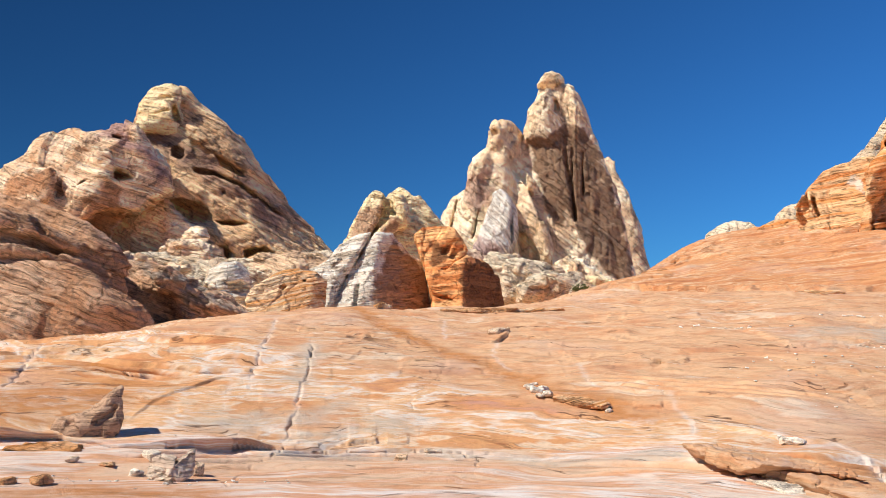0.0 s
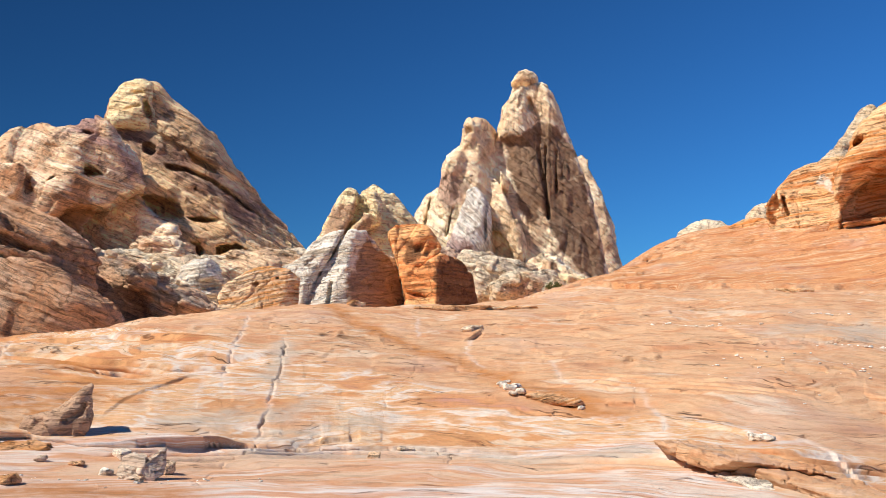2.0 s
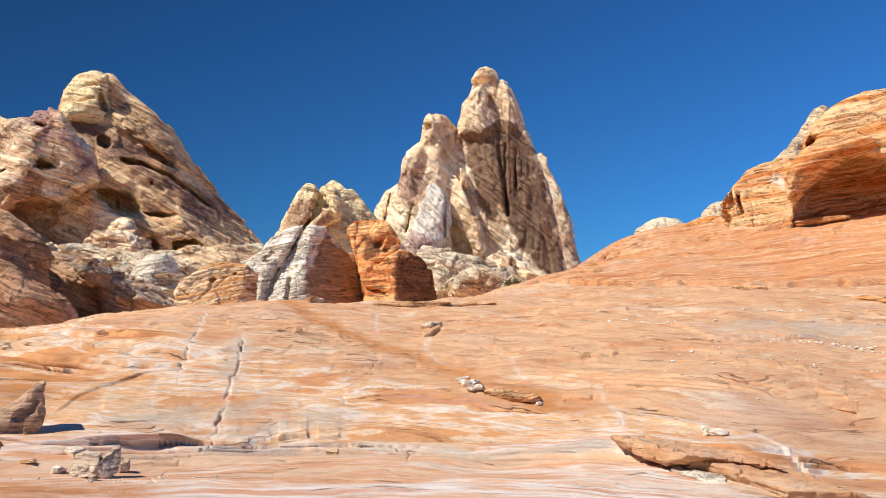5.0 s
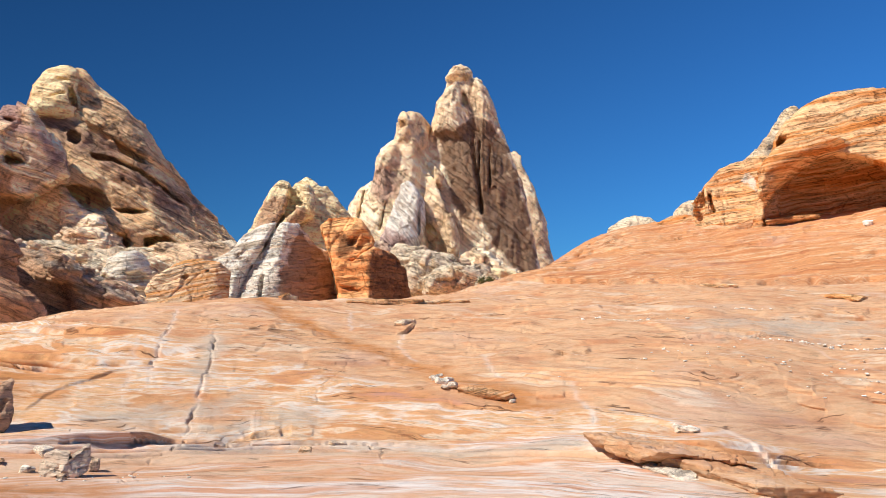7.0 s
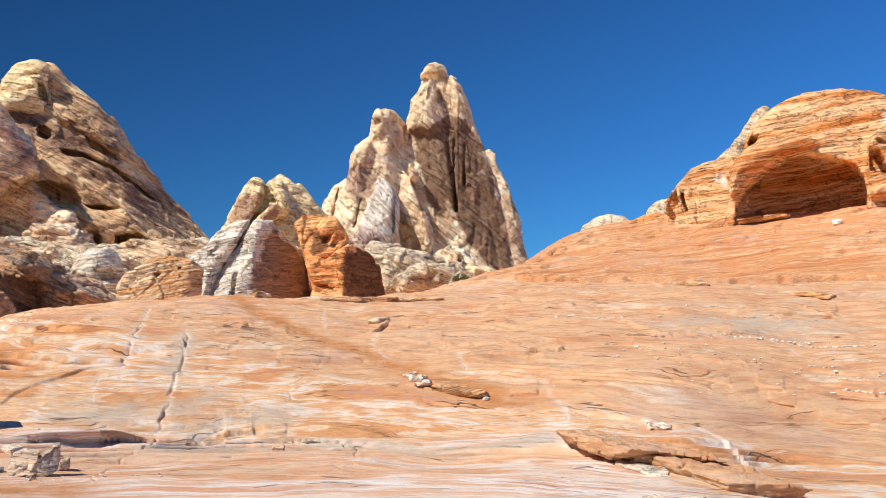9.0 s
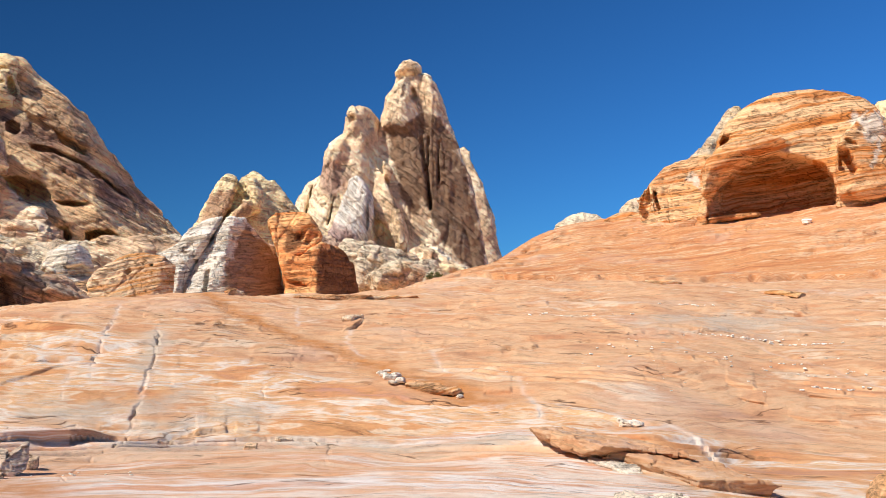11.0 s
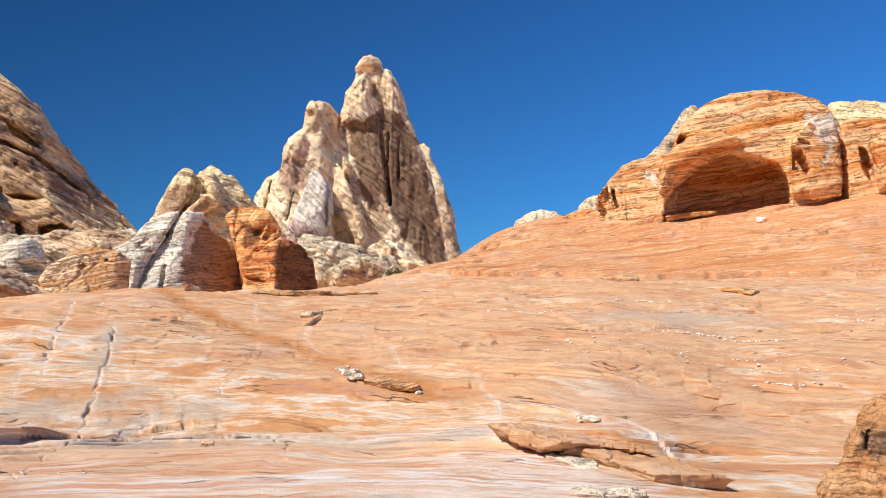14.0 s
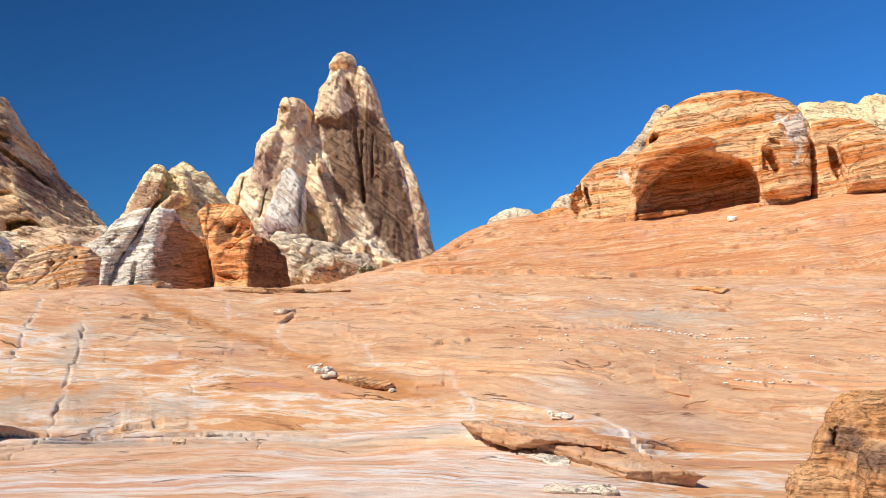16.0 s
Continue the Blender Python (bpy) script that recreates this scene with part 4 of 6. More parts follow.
c.mass(8, 141.5, [(-15.16, 29.54), (-14.08, 30.95), (-12.30, 31.98), (-11.42, 29.97), (-11.98, 25.51), (-12.71, 20.20), (-15.55, 18.47), (-16.24, 23.83)], 4.5, 2.4).mass(8, 142, [(-12.15, 35.00), (-10.72, 36.40), (-9.48, 35.63), (-9.31, 33.64), (-10.75, 31.33), (-12.35, 32.10)], 4, 1.8)
c.dig(8, 138, [(-11.94, 35.14), (-11.06, 35.47), (-10.54, 34.38), (-11.60, 33.88)], 1.6, 0.3).dig(8, 138, [(-13.93, 22.43), (-13.58, 22.43), (-14.65, 17.81), (-15.00, 17.81)], 1.6, 0.1)
c.tint("rose", 8, [(-15.14, 27.94), (-11.98, 28.30), (-11.83, 24.32), (-13.58, 23.04), (-15.50, 24.41)], 1.4, 138)
part("shoulder", c.mesh("shoulder", 0.2, lump=0.35, wave=4, rough=0.16, grain=1.6, ledge=0.12, bed=1.4, dip=0.5, crack=0.17, block=2.6), spire_stone, spire, "yellowish lower shoulder with a shaded side")
c = Rock(0.4).mass(8, 140.5, [(-8.89, 28.82), (-8.02, 28.44), (-6.65, 26.10), (-5.30, 23.25), (-3.78, 19.73), (-2.45, 16.40), (-2.65, 13.99), (-4.63, 13.49), (-6.06, 15.76), (-7.76, 18.40), (-8.60, 21.74)], 4, 1.6, [(-6.19, 20.57, 137, 200, 74)], 0.3)
c.mass(8, 140, [(-6.65, 28.10), (-5.95, 28.25), (-5.10, 26.55), (-5.46, 24.80), (-6.32, 25.70)], 2.2, 0.9).mass(8, 138.5, [(-4.92, 20.15), (-3.90, 20.39), (-3.09, 17.53), (-2.78, 14.96), (-3.98, 13.86), (-4.54, 16.27)], 3, 1.2)
c.dig(8, 136.6, [(-7.98, 18.65), (-6.62, 18.46), (-5.28, 16.55), (-3.96, 13.63), (-5.39, 13.65), (-6.98, 15.55)], 6, 0.6, 0.3)
part("rib", c.mesh("rib", 0.18, floor=12, lump=0.3, wave=2.6, rough=0.14, grain=1.4, ledge=0.1, bed=1.2, dip=0.9, crack=0.13, block=2.2), spire_stone, spire, "slanting cream rib over a dark hollow")
c = Rock(0.5).mass(8, 137.5, [(-12.18, 22.62), (-11.31, 24.68), (-10.11, 25.18), (-8.92, 24.28), (-7.91, 22.02), (-7.77, 19.26), (-8.64, 16.20), (-9.84, 14.34), (-13.25, 14.04), (-14.62, 15.77), (-13.23, 19.53)], 4, 2.2, [(-8.82, 19.36, 134, 135, 82), (-10.67, 19.39, 134, 208, 74)], 0.4)
c.dig(8, 134, [(-8.71, 23.09), (-8.45, 23.08), (-8.58, 17.67), (-9.01, 15.99)], 1.5, 0.1, 0.1)
c.tint("rose", 8, [(-14.39, 17.76), (-11.69, 18.14), (-10.68, 16.86), (-9.68, 16.00), (-9.70, 13.81), (-13.56, 13.69)], 1.0, 134)
part("buttress", c.mesh("buttress", 0.17, floor=8, lump=0.3, wave=2.5, rough=0.12, grain=1.2, ledge=0.1, bed=0.9, dip=0.9, crack=0.13, block=2.4), chalk_stone, spire, "whitish front buttress")
c = Rock(0.8).mass(8, 186, [(6.27, 37.23), (6.76, 39.31), (7.90, 39.97), (9.12, 39.00), (9.42, 36.91), (10.72, 34.56), (11.99, 31.30), (13.66, 26.23), (14.76, 20.98), (15.64, 16.44), (15.22, -1.39), (5.13, -1.42)], 5, 3, [(10.20, 27.50, 181.5, 192, 80)], 0.5).dig(8, 181, [(7.49, 36.56), (9.27, 36.86), (9.25, 36.06), (7.70, 35.87)], 1.5, 0.3)
part("back_fin", c.mesh("back_fin", 0.24, floor=4, lump=0.4, wave=5, rough=0.14, grain=2, ledge=0.1, bed=1.6, dip=0.4, crack=0.14, block=4), spire_stone, spire, "cream fin behind the wall")
c = Rock(0.5).mass(8, 149, [(-21.26, 19.47), (-20.51, 23.97), (-19.19, 26.02), (-17.49, 27.11), (-16.18, 26.33), (-15.26, 21.24), (-15.35, -0.86), (-21.81, -0.87)], 4.5, 2.6)
c.dig(8, 144.5, [(-18.26, 25.34), (-17.89, 25.33), (-18.82, 20.00), (-19.18, 20.01)], 1.5, 0.1, 0.1)
part("side_knob", c.mesh("side_knob", 0.2, floor=6, lump=0.4, wave=3, rough=0.16, grain=1.6, ledge=0.12, bed=1.1, crack=0.16, block=2.6), spire_stone, spire)
c = Rock(0.6).mass(8, 131, [(-19.19, 14.58), (-15.11, 15.82), (-11.07, 14.14), (-8.26, 13.94), (-4.68, 12.61), (-2.71, 12.11), (0.08, 14.31), (2.11, 13.49), (4.41, 11.40), (7.02, 10.03), (7.72, -0.50), (-19.18, -0.56)], 6, 2.5, [(-6.20, 12.03, 127, 190, 52)], 0.4)
for outline in ([(-8.94, 13.58), (-7.42, 14.04), (-5.85, 12.90), (-5.08, 10.50), (-7.46, 9.73), (-8.80, 11.34)], [(-5.07, 11.70), (-3.72, 12.24), (-1.92, 11.27), (-0.38, 9.27), (-3.92, 8.51)], [(-0.33, 12.83), (1.63, 12.97), (2.84, 11.22), (1.57, 9.65), (-0.13, 10.46)], [(-13.76, 14.45), (-11.02, 13.93), (-9.59, 12.15), (-10.24, 10.55), (-12.64, 11.38)]):
    c.mass(8, 128, outline, 2.6, 0.9, k=0.25)
c.dig(8, 126, [(0.68, 12.80), (1.60, 12.64), (1.28, 11.86), (0.51, 12.02)], 2.5, 0.3).dig(8, 126, [(0.96, 11.24), (2.34, 10.92), (1.86, 10.14), (1.10, 10.46)], 2.5, 0.3)
c.tint("rose", 8, [(-14.24, 15.43), (-8.22, 14.37), (-4.27, 12.09), (-1.55, 9.68), (-5.51, 7.34), (-14.26, 8.99)], 2.0, 128)
part("foot", c.mesh("foot", 0.19, floor=1.5, lump=0.5, wave=2.5, rough=0.3, grain=1.5, ledge=0.2, bed=0.8, dip=0.4, crack=0.22, block=1.9), spire_stone, spire, "broken cream and rose foot slope")

# ---- knob rocks ----
knob = thing("knob_rock", (-5, 85, 0), "yellow and rose rounded sandstone knob between buttes", "rock outcrop")
c = Rock(0.4).mass(-4, 84, [(-3.18, 10.95), (-2.78, 12.30), (-1.67, 13.87), (-1.06, 15.14), (-0.45, 15.77), (0.38, 15.57), (0.29, 14.21), (-0.11, 12.74), (-0.92, 11.28), (-0.97, 4.29), (-3.30, 4.28)], 3.4, 1.6, [(-1.63, 12.37, 81.5, 196, 70)], 0.3).dig(-4, 81, [(-0.64, 15.28), (0.07, 15.39), (0.18, 14.88), (-0.33, 14.77)], 1.2, 0.2)
c.tint("rose", -4, [(-3.01, 10.76), (-1.64, 13.73), (-0.23, 14.26), (0.19, 13.34), (-0.41, 11.80), (-1.60, 9.76)], 0.6, 81)
part("left_dome", c.mesh("left_dome", 0.1, floor=4, lump=0.15, wave=1.6, rough=0.08, grain=1.0, ledge=0.05, bed=0.7, crack=0.09, block=1.8), cream, knob, "rose coloured dome")
c = Rock(0.4).mass(-4, 86, [(-0.23, 13.86), (0.19, 15.15), (0.92, 15.91), (1.77, 16.51), (2.41, 16.25), (3.05, 15.50), (3.69, 15.67), (4.43, 14.66), (5.50, 13.59), (6.46, 12.21), (6.77, 4.37), (-1.61, 4.35), (-0.90, 11.93)], 3.6, 1.8, [(2.06, 13.12, 83, 188, 72), (3.26, 13.13, 83, 150, 70)], 0.3)
c.mass(-4, 82.5, [(-0.61, 11.19), (0.09, 12.33), (0.91, 13.27), (1.57, 13.58), (1.83, 12.86), (1.53, 12.03), (0.71, 11.41), (0.00, 10.89)], 1.6, 0.8, k=0.15).mass(-4, 83, [(1.10, 15.34), (2.03, 15.35), (2.55, 14.05), (2.35, 12.49), (1.74, 12.23), (1.42, 13.78)], 2.0, 0.8, k=0.2)
c.dig(-4, 81, [(0.99, 13.55), (1.40, 13.66), (1.50, 13.25), (1.15, 13.14)], 1.0, 0.15)
c.tint("rose", -4, [(-0.61, 11.20), (0.91, 13.28), (1.73, 13.50), (1.83, 12.46), (0.92, 11.17)], 0.5, 82)
part("right_dome", c.mesh("right_dome", 0.1, floor=4, lump=0.2, wave=1.8, rough=0.1, grain=1.1, ledge=0.06, bed=0.7, dip=0.5, crack=0.11, block=1.8), cream, knob, "yellow dome")

# ---- boulders behind the crest ----
b = thing("white_boulder", (-3.60, 55.88, 3.0), "white layered sandstone boulder, brown on its shaded side", "boulder", "boulders behind the crest")
c = Rock(0.2).mass(-4, 56, [(-2.60, 4.38), (-2.07, 5.53), (-1.28, 6.69), (-0.75, 7.86), (-0.27, 8.38), (0.68, 8.42), (1.23, 7.88), (1.91, 7.19), (2.46, 6.92), (3.01, 5.42), (3.28, 3.89), (3.42, 1.36), (-2.76, 1.36)], 3.2, 1.2, [(0.02, 5.31, 53.2, 132, 80), (-0.71, 5.97, 53.2, 206, 70), (-0.40, 7.65, 53.4, 190, 48)], 0.25)
c.dig(-4, 53, [(0.01, 6.62), (0.60, 6.29), (1.10, 5.30), (0.94, 5.10), (0.41, 5.82)], 0.6, 0.1).dig(-4, 53, [(-1.29, 5.12), (-1.09, 5.12), (-1.21, 3.81), (-1.41, 3.81)], 0.4, 0.06)
# brown of the right face, with its shade put into the colour
c.tint("varnish_and_shade", -4, [(0.92, 7.95), (1.46, 7.29), (2.09, 6.90), (2.85, 5.31), (3.25, 3.33), (-0.23, 3.32), (-0.11, 5.13), (0.14, 6.29), (0.01, 6.78)], 0.35, 53)
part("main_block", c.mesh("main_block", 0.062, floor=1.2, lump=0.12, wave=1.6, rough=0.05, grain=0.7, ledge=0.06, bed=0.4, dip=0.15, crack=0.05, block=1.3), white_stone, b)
c = Rock(0.3).mass(-6, 55.5, [(-2.31, 6.11), (-1.19, 6.67), (-0.46, 7.69), (0.75, 8.39), (1.36, 8.40), (0.90, 7.16), (0.03, 5.80), (-0.49, 4.64), (-0.61, 3.87), (-1.78, 1.36), (-1.44, 5.38)], 2.4, 1.1, [(-0.50, 6.32, 53.6, 200, 64)], 0.25).dig(-6, 53, [(-1.46, 4.94), (-1.20, 4.88), (-1.32, 4.23), (-1.58, 4.29)], 1.2, 0.2)
part("side_slab", c.mesh("side_slab", 0.062, floor=1.2, lump=0.12, wave=1.6, rough=0.045, grain=0.7, ledge=0.05, bed=0.4, dip=-0.25, crack=0.05, block=1.3), white_stone, b, "leaning pale side slab")
b = thing("red_boulder", (0.54, 54.00, 3.36), "rust-red blocky sandstone boulder with a shaded side", "boulder", "boulders behind the crest")
c = Rock(0.2).mass(0, 55, [(-1.64, 8.26), (-1.34, 8.63), (-0.40, 8.80), (0.61, 8.56), (1.15, 8.19), (1.45, 7.45), (1.28, 6.91), (0.54, 6.23), (0.07, 6.03), (-1.07, 6.16), (-1.41, 7.38)], 2.6, 0.7, [(0.21, 7.31, 53.2, 186, 78), (1.04, 7.66, 53.3, 140, 70)], 0.12)
c.dig(0, 53, [(0.07, 7.43), (0.34, 7.76), (0.74, 7.83), (0.60, 7.56), (0.34, 7.09), (-0.06, 6.96)], 0.5, 0.06).dig(0, 53, [(0.74, 7.96), (1.20, 7.76), (1.33, 7.23), (0.93, 7.09), (0.60, 6.69), (0.40, 6.76), (0.80, 7.36)], 0.5, 0.1)
c.tint("varnish_and_shade", 0, [(-1.05, 7.63), (-0.46, 7.79), (0.07, 7.29), (0.20, 6.56), (-0.52, 6.36)], 0.3, 53)
part("upper_block", c.mesh("upper_block", 0.06, floor=4, lump=0.1, wave=1.2, rough=0.045, grain=0.6, ledge=0.03, bed=0.5, crack=0.07, block=1.2), red_stone, b)
c = Rock(0.15).mass(0, 54.4, [(-1.05, 6.24), (0.14, 5.98), (1.27, 6.98), (2.20, 6.81), (3.06, 6.31), (3.58, 5.31), (3.96, 3.83), (4.08, 1.37), (-0.85, 1.37), (-0.65, 4.39)], 2.8, 0.9, [(1.24, 5.25, 52.2, 122, 80), (0.20, 5.25, 52.2, 188, 76), (1.84, 6.26, 52.6, 165, 50)], 0.12)
c.dig(0, 52, [(-0.70, 4.65), (0.52, 4.26), (0.52, 4.17), (-0.70, 4.46)], 0.5, 0.04)
# shade of the right-hand face, painted on as a darker brown
c.tint("varnish_and_shade", 0, [(1.32, 6.51), (2.17, 6.58), (3.15, 5.92), (3.94, 3.31), (1.18, 3.31), (1.12, 4.94)], 0.3, 52.5)
part("lower_block", c.mesh("lower_block", 0.06, floor=1.2, lump=0.12, wave=1.4, rough=0.05, grain=0.6, ledge=0.04, bed=0.35, crack=0.06, block=1.2), red_stone, b)
b = thing("orange_block", (-8.51, 49.27, 3.21), "pitted orange and cream sandstone block", "boulder", "boulders behind the crest")
c = Rock(0.2).mass(-10, 50, [(-1.83, 1.98), (-1.88, 4.00), (-1.54, 4.72), (-0.90, 5.09), (-0.02, 5.53), (0.87, 5.72), (1.77, 5.55), (2.26, 5.01), (2.21, 4.04), (2.12, 1.99)], 2.0, 0.8, [(-0.01, 4.65, 48.6, 192, 76), (-0.02, 5.24, 48.6, 190, 40)], 0.2)
for outline in ([(-0.18, 4.69), (0.05, 4.84), (0.17, 4.66), (-0.06, 4.51)], [(-1.40, 4.50), (-1.05, 4.68), (-0.88, 4.50), (-1.22, 4.32)], [(1.04, 5.06), (1.22, 5.12), (1.28, 4.95), (1.10, 4.91)], [(1.93, 4.59), (2.23, 4.72), (2.24, 3.94), (2.06, 4.00)]):
    c.dig(-10, 48.4, outline, 0.6, 0.08, 0.06)
part("block", c.mesh("block", 0.055, floor=1.5, lump=0.12, wave=1.4, rough=0.05, grain=0.6, ledge=0.045, bed=0.4, crack=0.05, block=1.3), orange_stone, b)
b = thing("round_boulder", (-12.5, 52, 3.2), "round cream boulder with curved beds and a lip", "boulder", "boulders behind the crest")
c = Rock(0.2).mass(-13, 53, [(-1.49, 4.95), (-1.27, 5.84), (-0.67, 6.32), (0.20, 6.34), (0.83, 5.68), (1.13, 4.92), (0.98, 2.01), (-1.17, 2.00)], 2.0, 1.2).dig(-13, 51, [(-0.50, 5.06), (0.37, 5.20), (0.95, 4.71), (0.84, 4.40), (-0.07, 4.39)], 0.7, 0.2)
part("rock", c.mesh("rock", 0.06, floor=1.5, lump=0.12, wave=1.2, rough=0.05, grain=0.6, ledge=0.07, bed=0.4, dip=-0.2, crack=0.05, block=1.3), white_stone, b)
for i, (spot, size, mat, text) in enumerate((((-14.22, 60.35, 5.74), (1.39, 1.39, 1.39), shoulder_stone, "round cream boulder with curved beds"), ((-10.70, 65.13, 6.96), (3.07, 2.05, 1.23), shoulder_stone, "low whitish outcrop"),
                              ((-14.40, 73.60, 8.21), (1.40, 1.86, 0.75), orange_stone, "low orange outcrop"), ((-22.70, 81.91, 9.99), (2.22, 2.11, 1.27), shoulder_stone, "pale domed ledge"), ((-20.19, 67.03, 6.70), (3.48, 1.74, 1.74), purple_stone, "whitish rubble slope"),
                              ((-10.79, 77.25, 8.83), (1.94, 1.45, 0.87), purple_stone, "low pale outcrop"), ((-15.81, 66.14, 6.63), (3.38, 1.69, 1.27), purple_stone, "pale sandy outcrop"),
                              ((6.71, 73.70, 6.98), (2.30, 1.84, 1.75), purple_stone, "mauve broken outcrop"), ((8.94, 71.44, 6.23), (2.50, 1.79, 1.16), purple_stone, "pale broken outcrop"), ((5.28, 79.83, 8.17), (1.99, 1.99, 1.79), purple_stone, "mauve rounded outcrop"), ((11.81, 77.10, 6.75), (1.94, 1.45, 1.07), cream, "yellowish broken outcrop"))):
    b = thing("outcrop", (spot[0], spot[1], 0), text + " below the spire", "rock outcrop", "outcrops below the spire")
    c = Rock(0.3).block(spot, size, seed=60 + i, soft=0.3).block((spot[0] + size[0] * 0.45, spot[1] + 0.3, spot[2] - size[2] * 0.4), (size[0], size[1], size[2]), seed=80 + i, soft=0.3).block((spot[0] - size[0] * 0.5, spot[1] + 0.2, spot[2] - size[2] * 0.5), (size[0] * 0.8, size[1], size[2] * 0.9), seed=90 + i, soft=0.3)
    part("rock", c.mesh("rock", spot[1] * 0.0015, lump=0.35, wave=1.8, rough=0.16, grain=1.0, ledge=0.12, bed=0.45, crack=0.12, block=1.5, seed=spot[0]), mat, b)

# ---- dark slabs ----
s = thing("dark_outcrop", (-17.51, 44.69, 1.96), "grey-brown layered sandstone outcrop sloping down", "rock outcrop")
c = Rock(0.4).mass(-23, 45, [(-5.09, 9.07), (-2.48, 8.62), (-1.07, 8.21), (0.11, 7.52), (1.32, 6.67), (2.37, 6.00), (2.88, 5.25), (2.44, 0.92), (-4.67, 0.97)], 3.2, 0.8, [(-0.12, 6.34, 43, 190, 70), (-1.11, 7.93, 44, 196, 45)], 0.3)
c.mass(-23, 43.4, [(-4.89, 7.20), (-2.38, 7.49), (-1.50, 7.35), (-0.82, 6.94), (0.10, 6.50), (1.04, 5.95), (0.82, 5.54), (-0.32, 5.79), (-2.32, 6.38), (-4.85, 6.54)], 1.9, 0.5, k=0.15)
c.mass(-23, 43, [(-4.79, 6.03), (-2.31, 6.53), (-1.44, 6.24), (-0.54, 5.79), (0.18, 5.48), (1.05, 5.27), (0.84, 4.87), (-0.96, 5.20), (-4.75, 5.33)], 1.8, 0.4, k=0.15)
c.dig(-23, 41.2, [(-4.70, 6.39), (-2.26, 6.46), (-1.20, 6.28), (0.13, 5.54), (0.01, 5.29), (-1.39, 5.90), (-4.68, 5.93)], 1.2, 0.2).dig(-23, 41.4, [(-1.21, 7.35), (-0.89, 6.99), (-0.47, 6.39), (-0.78, 6.47), (-1.23, 6.97)], 1.0, 0.15)
part("upper_slab", c.mesh("upper_slab", 0.08, floor=2, lump=0.25, wave=2.5, rough=0.07, grain=1.0, ledge=0.15, bed=0.5, dip=0.62, crack=0.07, block=2.0), dark_stone, s)
c = Rock(0.4).mass(-23, 42.2, [(-4.62, 5.45), (-2.20, 5.46), (-0.72, 5.19), (0.37, 5.04), (1.44, 4.60), (2.29, 4.00), (3.06, 3.54), (3.64, 2.73), (3.90, 0.47), (-4.36, 0.56)], 3.0, 1.0, [(0.41, 3.71, 39.8, 180, 72)], 0.4)
part("lower_slab", c.mesh("lower_slab", 0.08, floor=0.5, lump=0.25, wave=2.5, rough=0.06, grain=1.0, ledge=0.13, bed=0.45, dip=0.30, crack=0.06, block=2.0), dark_stone, s)
c = Rock(0.3).mass(-16, 46.5, [(-3.02, 5.14), (-2.79, 5.73), (-2.03, 5.70), (-0.83, 5.40), (0.24, 4.66), (1.58, 4.14), (2.94, 3.44), (3.34, 2.51), (3.22, 0.31), (-3.00, 0.36)], 2.2, 0.8, [(-0.59, 4.60, 44.8, 192, 55)], 0.3)
c.mass(-16, 45.4, [(-1.57, 5.11), (-0.81, 5.18), (0.19, 4.47), (1.50, 3.98), (2.70, 3.35), (2.58, 2.97), (0.48, 3.22), (-0.56, 3.79), (-1.35, 4.45)], 1.5, 0.5, k=0.2)
c.dig(-16, 44, [(-2.95, 4.37), (-2.41, 4.46), (-1.52, 4.21), (-0.56, 4.02), (-0.09, 3.37), (-0.02, 2.59), (-2.10, 2.57), (-2.48, 3.47)], 1.5, 0.4, 0.2)
c.tint("pale", -16, [(-2.38, 5.54), (-0.86, 5.26), (0.18, 4.59), (1.49, 4.08), (2.82, 3.34), (2.03, 3.23), (0.47, 3.53), (-0.58, 4.31), (-1.86, 5.13)], 0.4, 44.5)
part("nose", c.mesh("nose", 0.075, floor=0.8, lump=0.2, wave=2.0, rough=0.11, grain=0.9, ledge=0.09, bed=0.4, dip=0.4, crack=0.14, block=1.4), dark_stone, s, "grey broken nose over a dark overhang")
c = Rock(0.2).mass(-20, 43.6, [(-0.94, 5.21), (-0.68, 5.63), (-0.26, 5.79), (0.07, 5.91), (0.28, 5.30), (0.41, 4.44), (-0.16, 4.25), (-0.69, 4.62)], 1.0, 0.3, [(-0.23, 4.92, 43, 195, 78)], 0.15)
part("block", c.mesh("block", 0.055, lump=0.12, wave=1.2, rough=0.05, grain=0.6, ledge=0.03, bed=0.4, crack=0.05, block=1.2), orange_stone, s, "orange block on the slab")
b = thing("rubble", (-14.5, 56, 4), "pale broken rubble and sandy debris on the slope", "rubble", kind="stuff")
rnd = np.random.default_rng(33)
c = Rock(0.03)
for k in range(44):
    t = rnd.uniform(0, 1)
    d = 50 + rnd.uniform(-1.5, 1.5)
    a = radians(-19.6 + 7.0 * t + rnd.normal(0, 0.15))
    size = rnd.uniform(0.12, 0.34)
    c.block((d * math.sin(a), d * math.cos(a), 6.55 - 2.7 * t + rnd.normal(0, 0.18)), (size, size * 0.8, size * 0.6), (20, 15, k * 40), facets=8, seed=600 + k, soft=0.12)
c.mass(-16.5, 51.5, [(-2.98, 6.29), (-1.71, 6.42), (-0.24, 5.61), (1.55, 4.58), (3.96, 3.69), (4.03, 0.77), (-2.93, 0.80)], 1.6, 0.6, k=0.1)
part("stones", c.mesh("stones", 0.09, floor=1.0, lump=0.05, wave=0.6, rough=0.03, grain=0.4, ledge=0.02, bed=0.2), shoulder_stone, b)

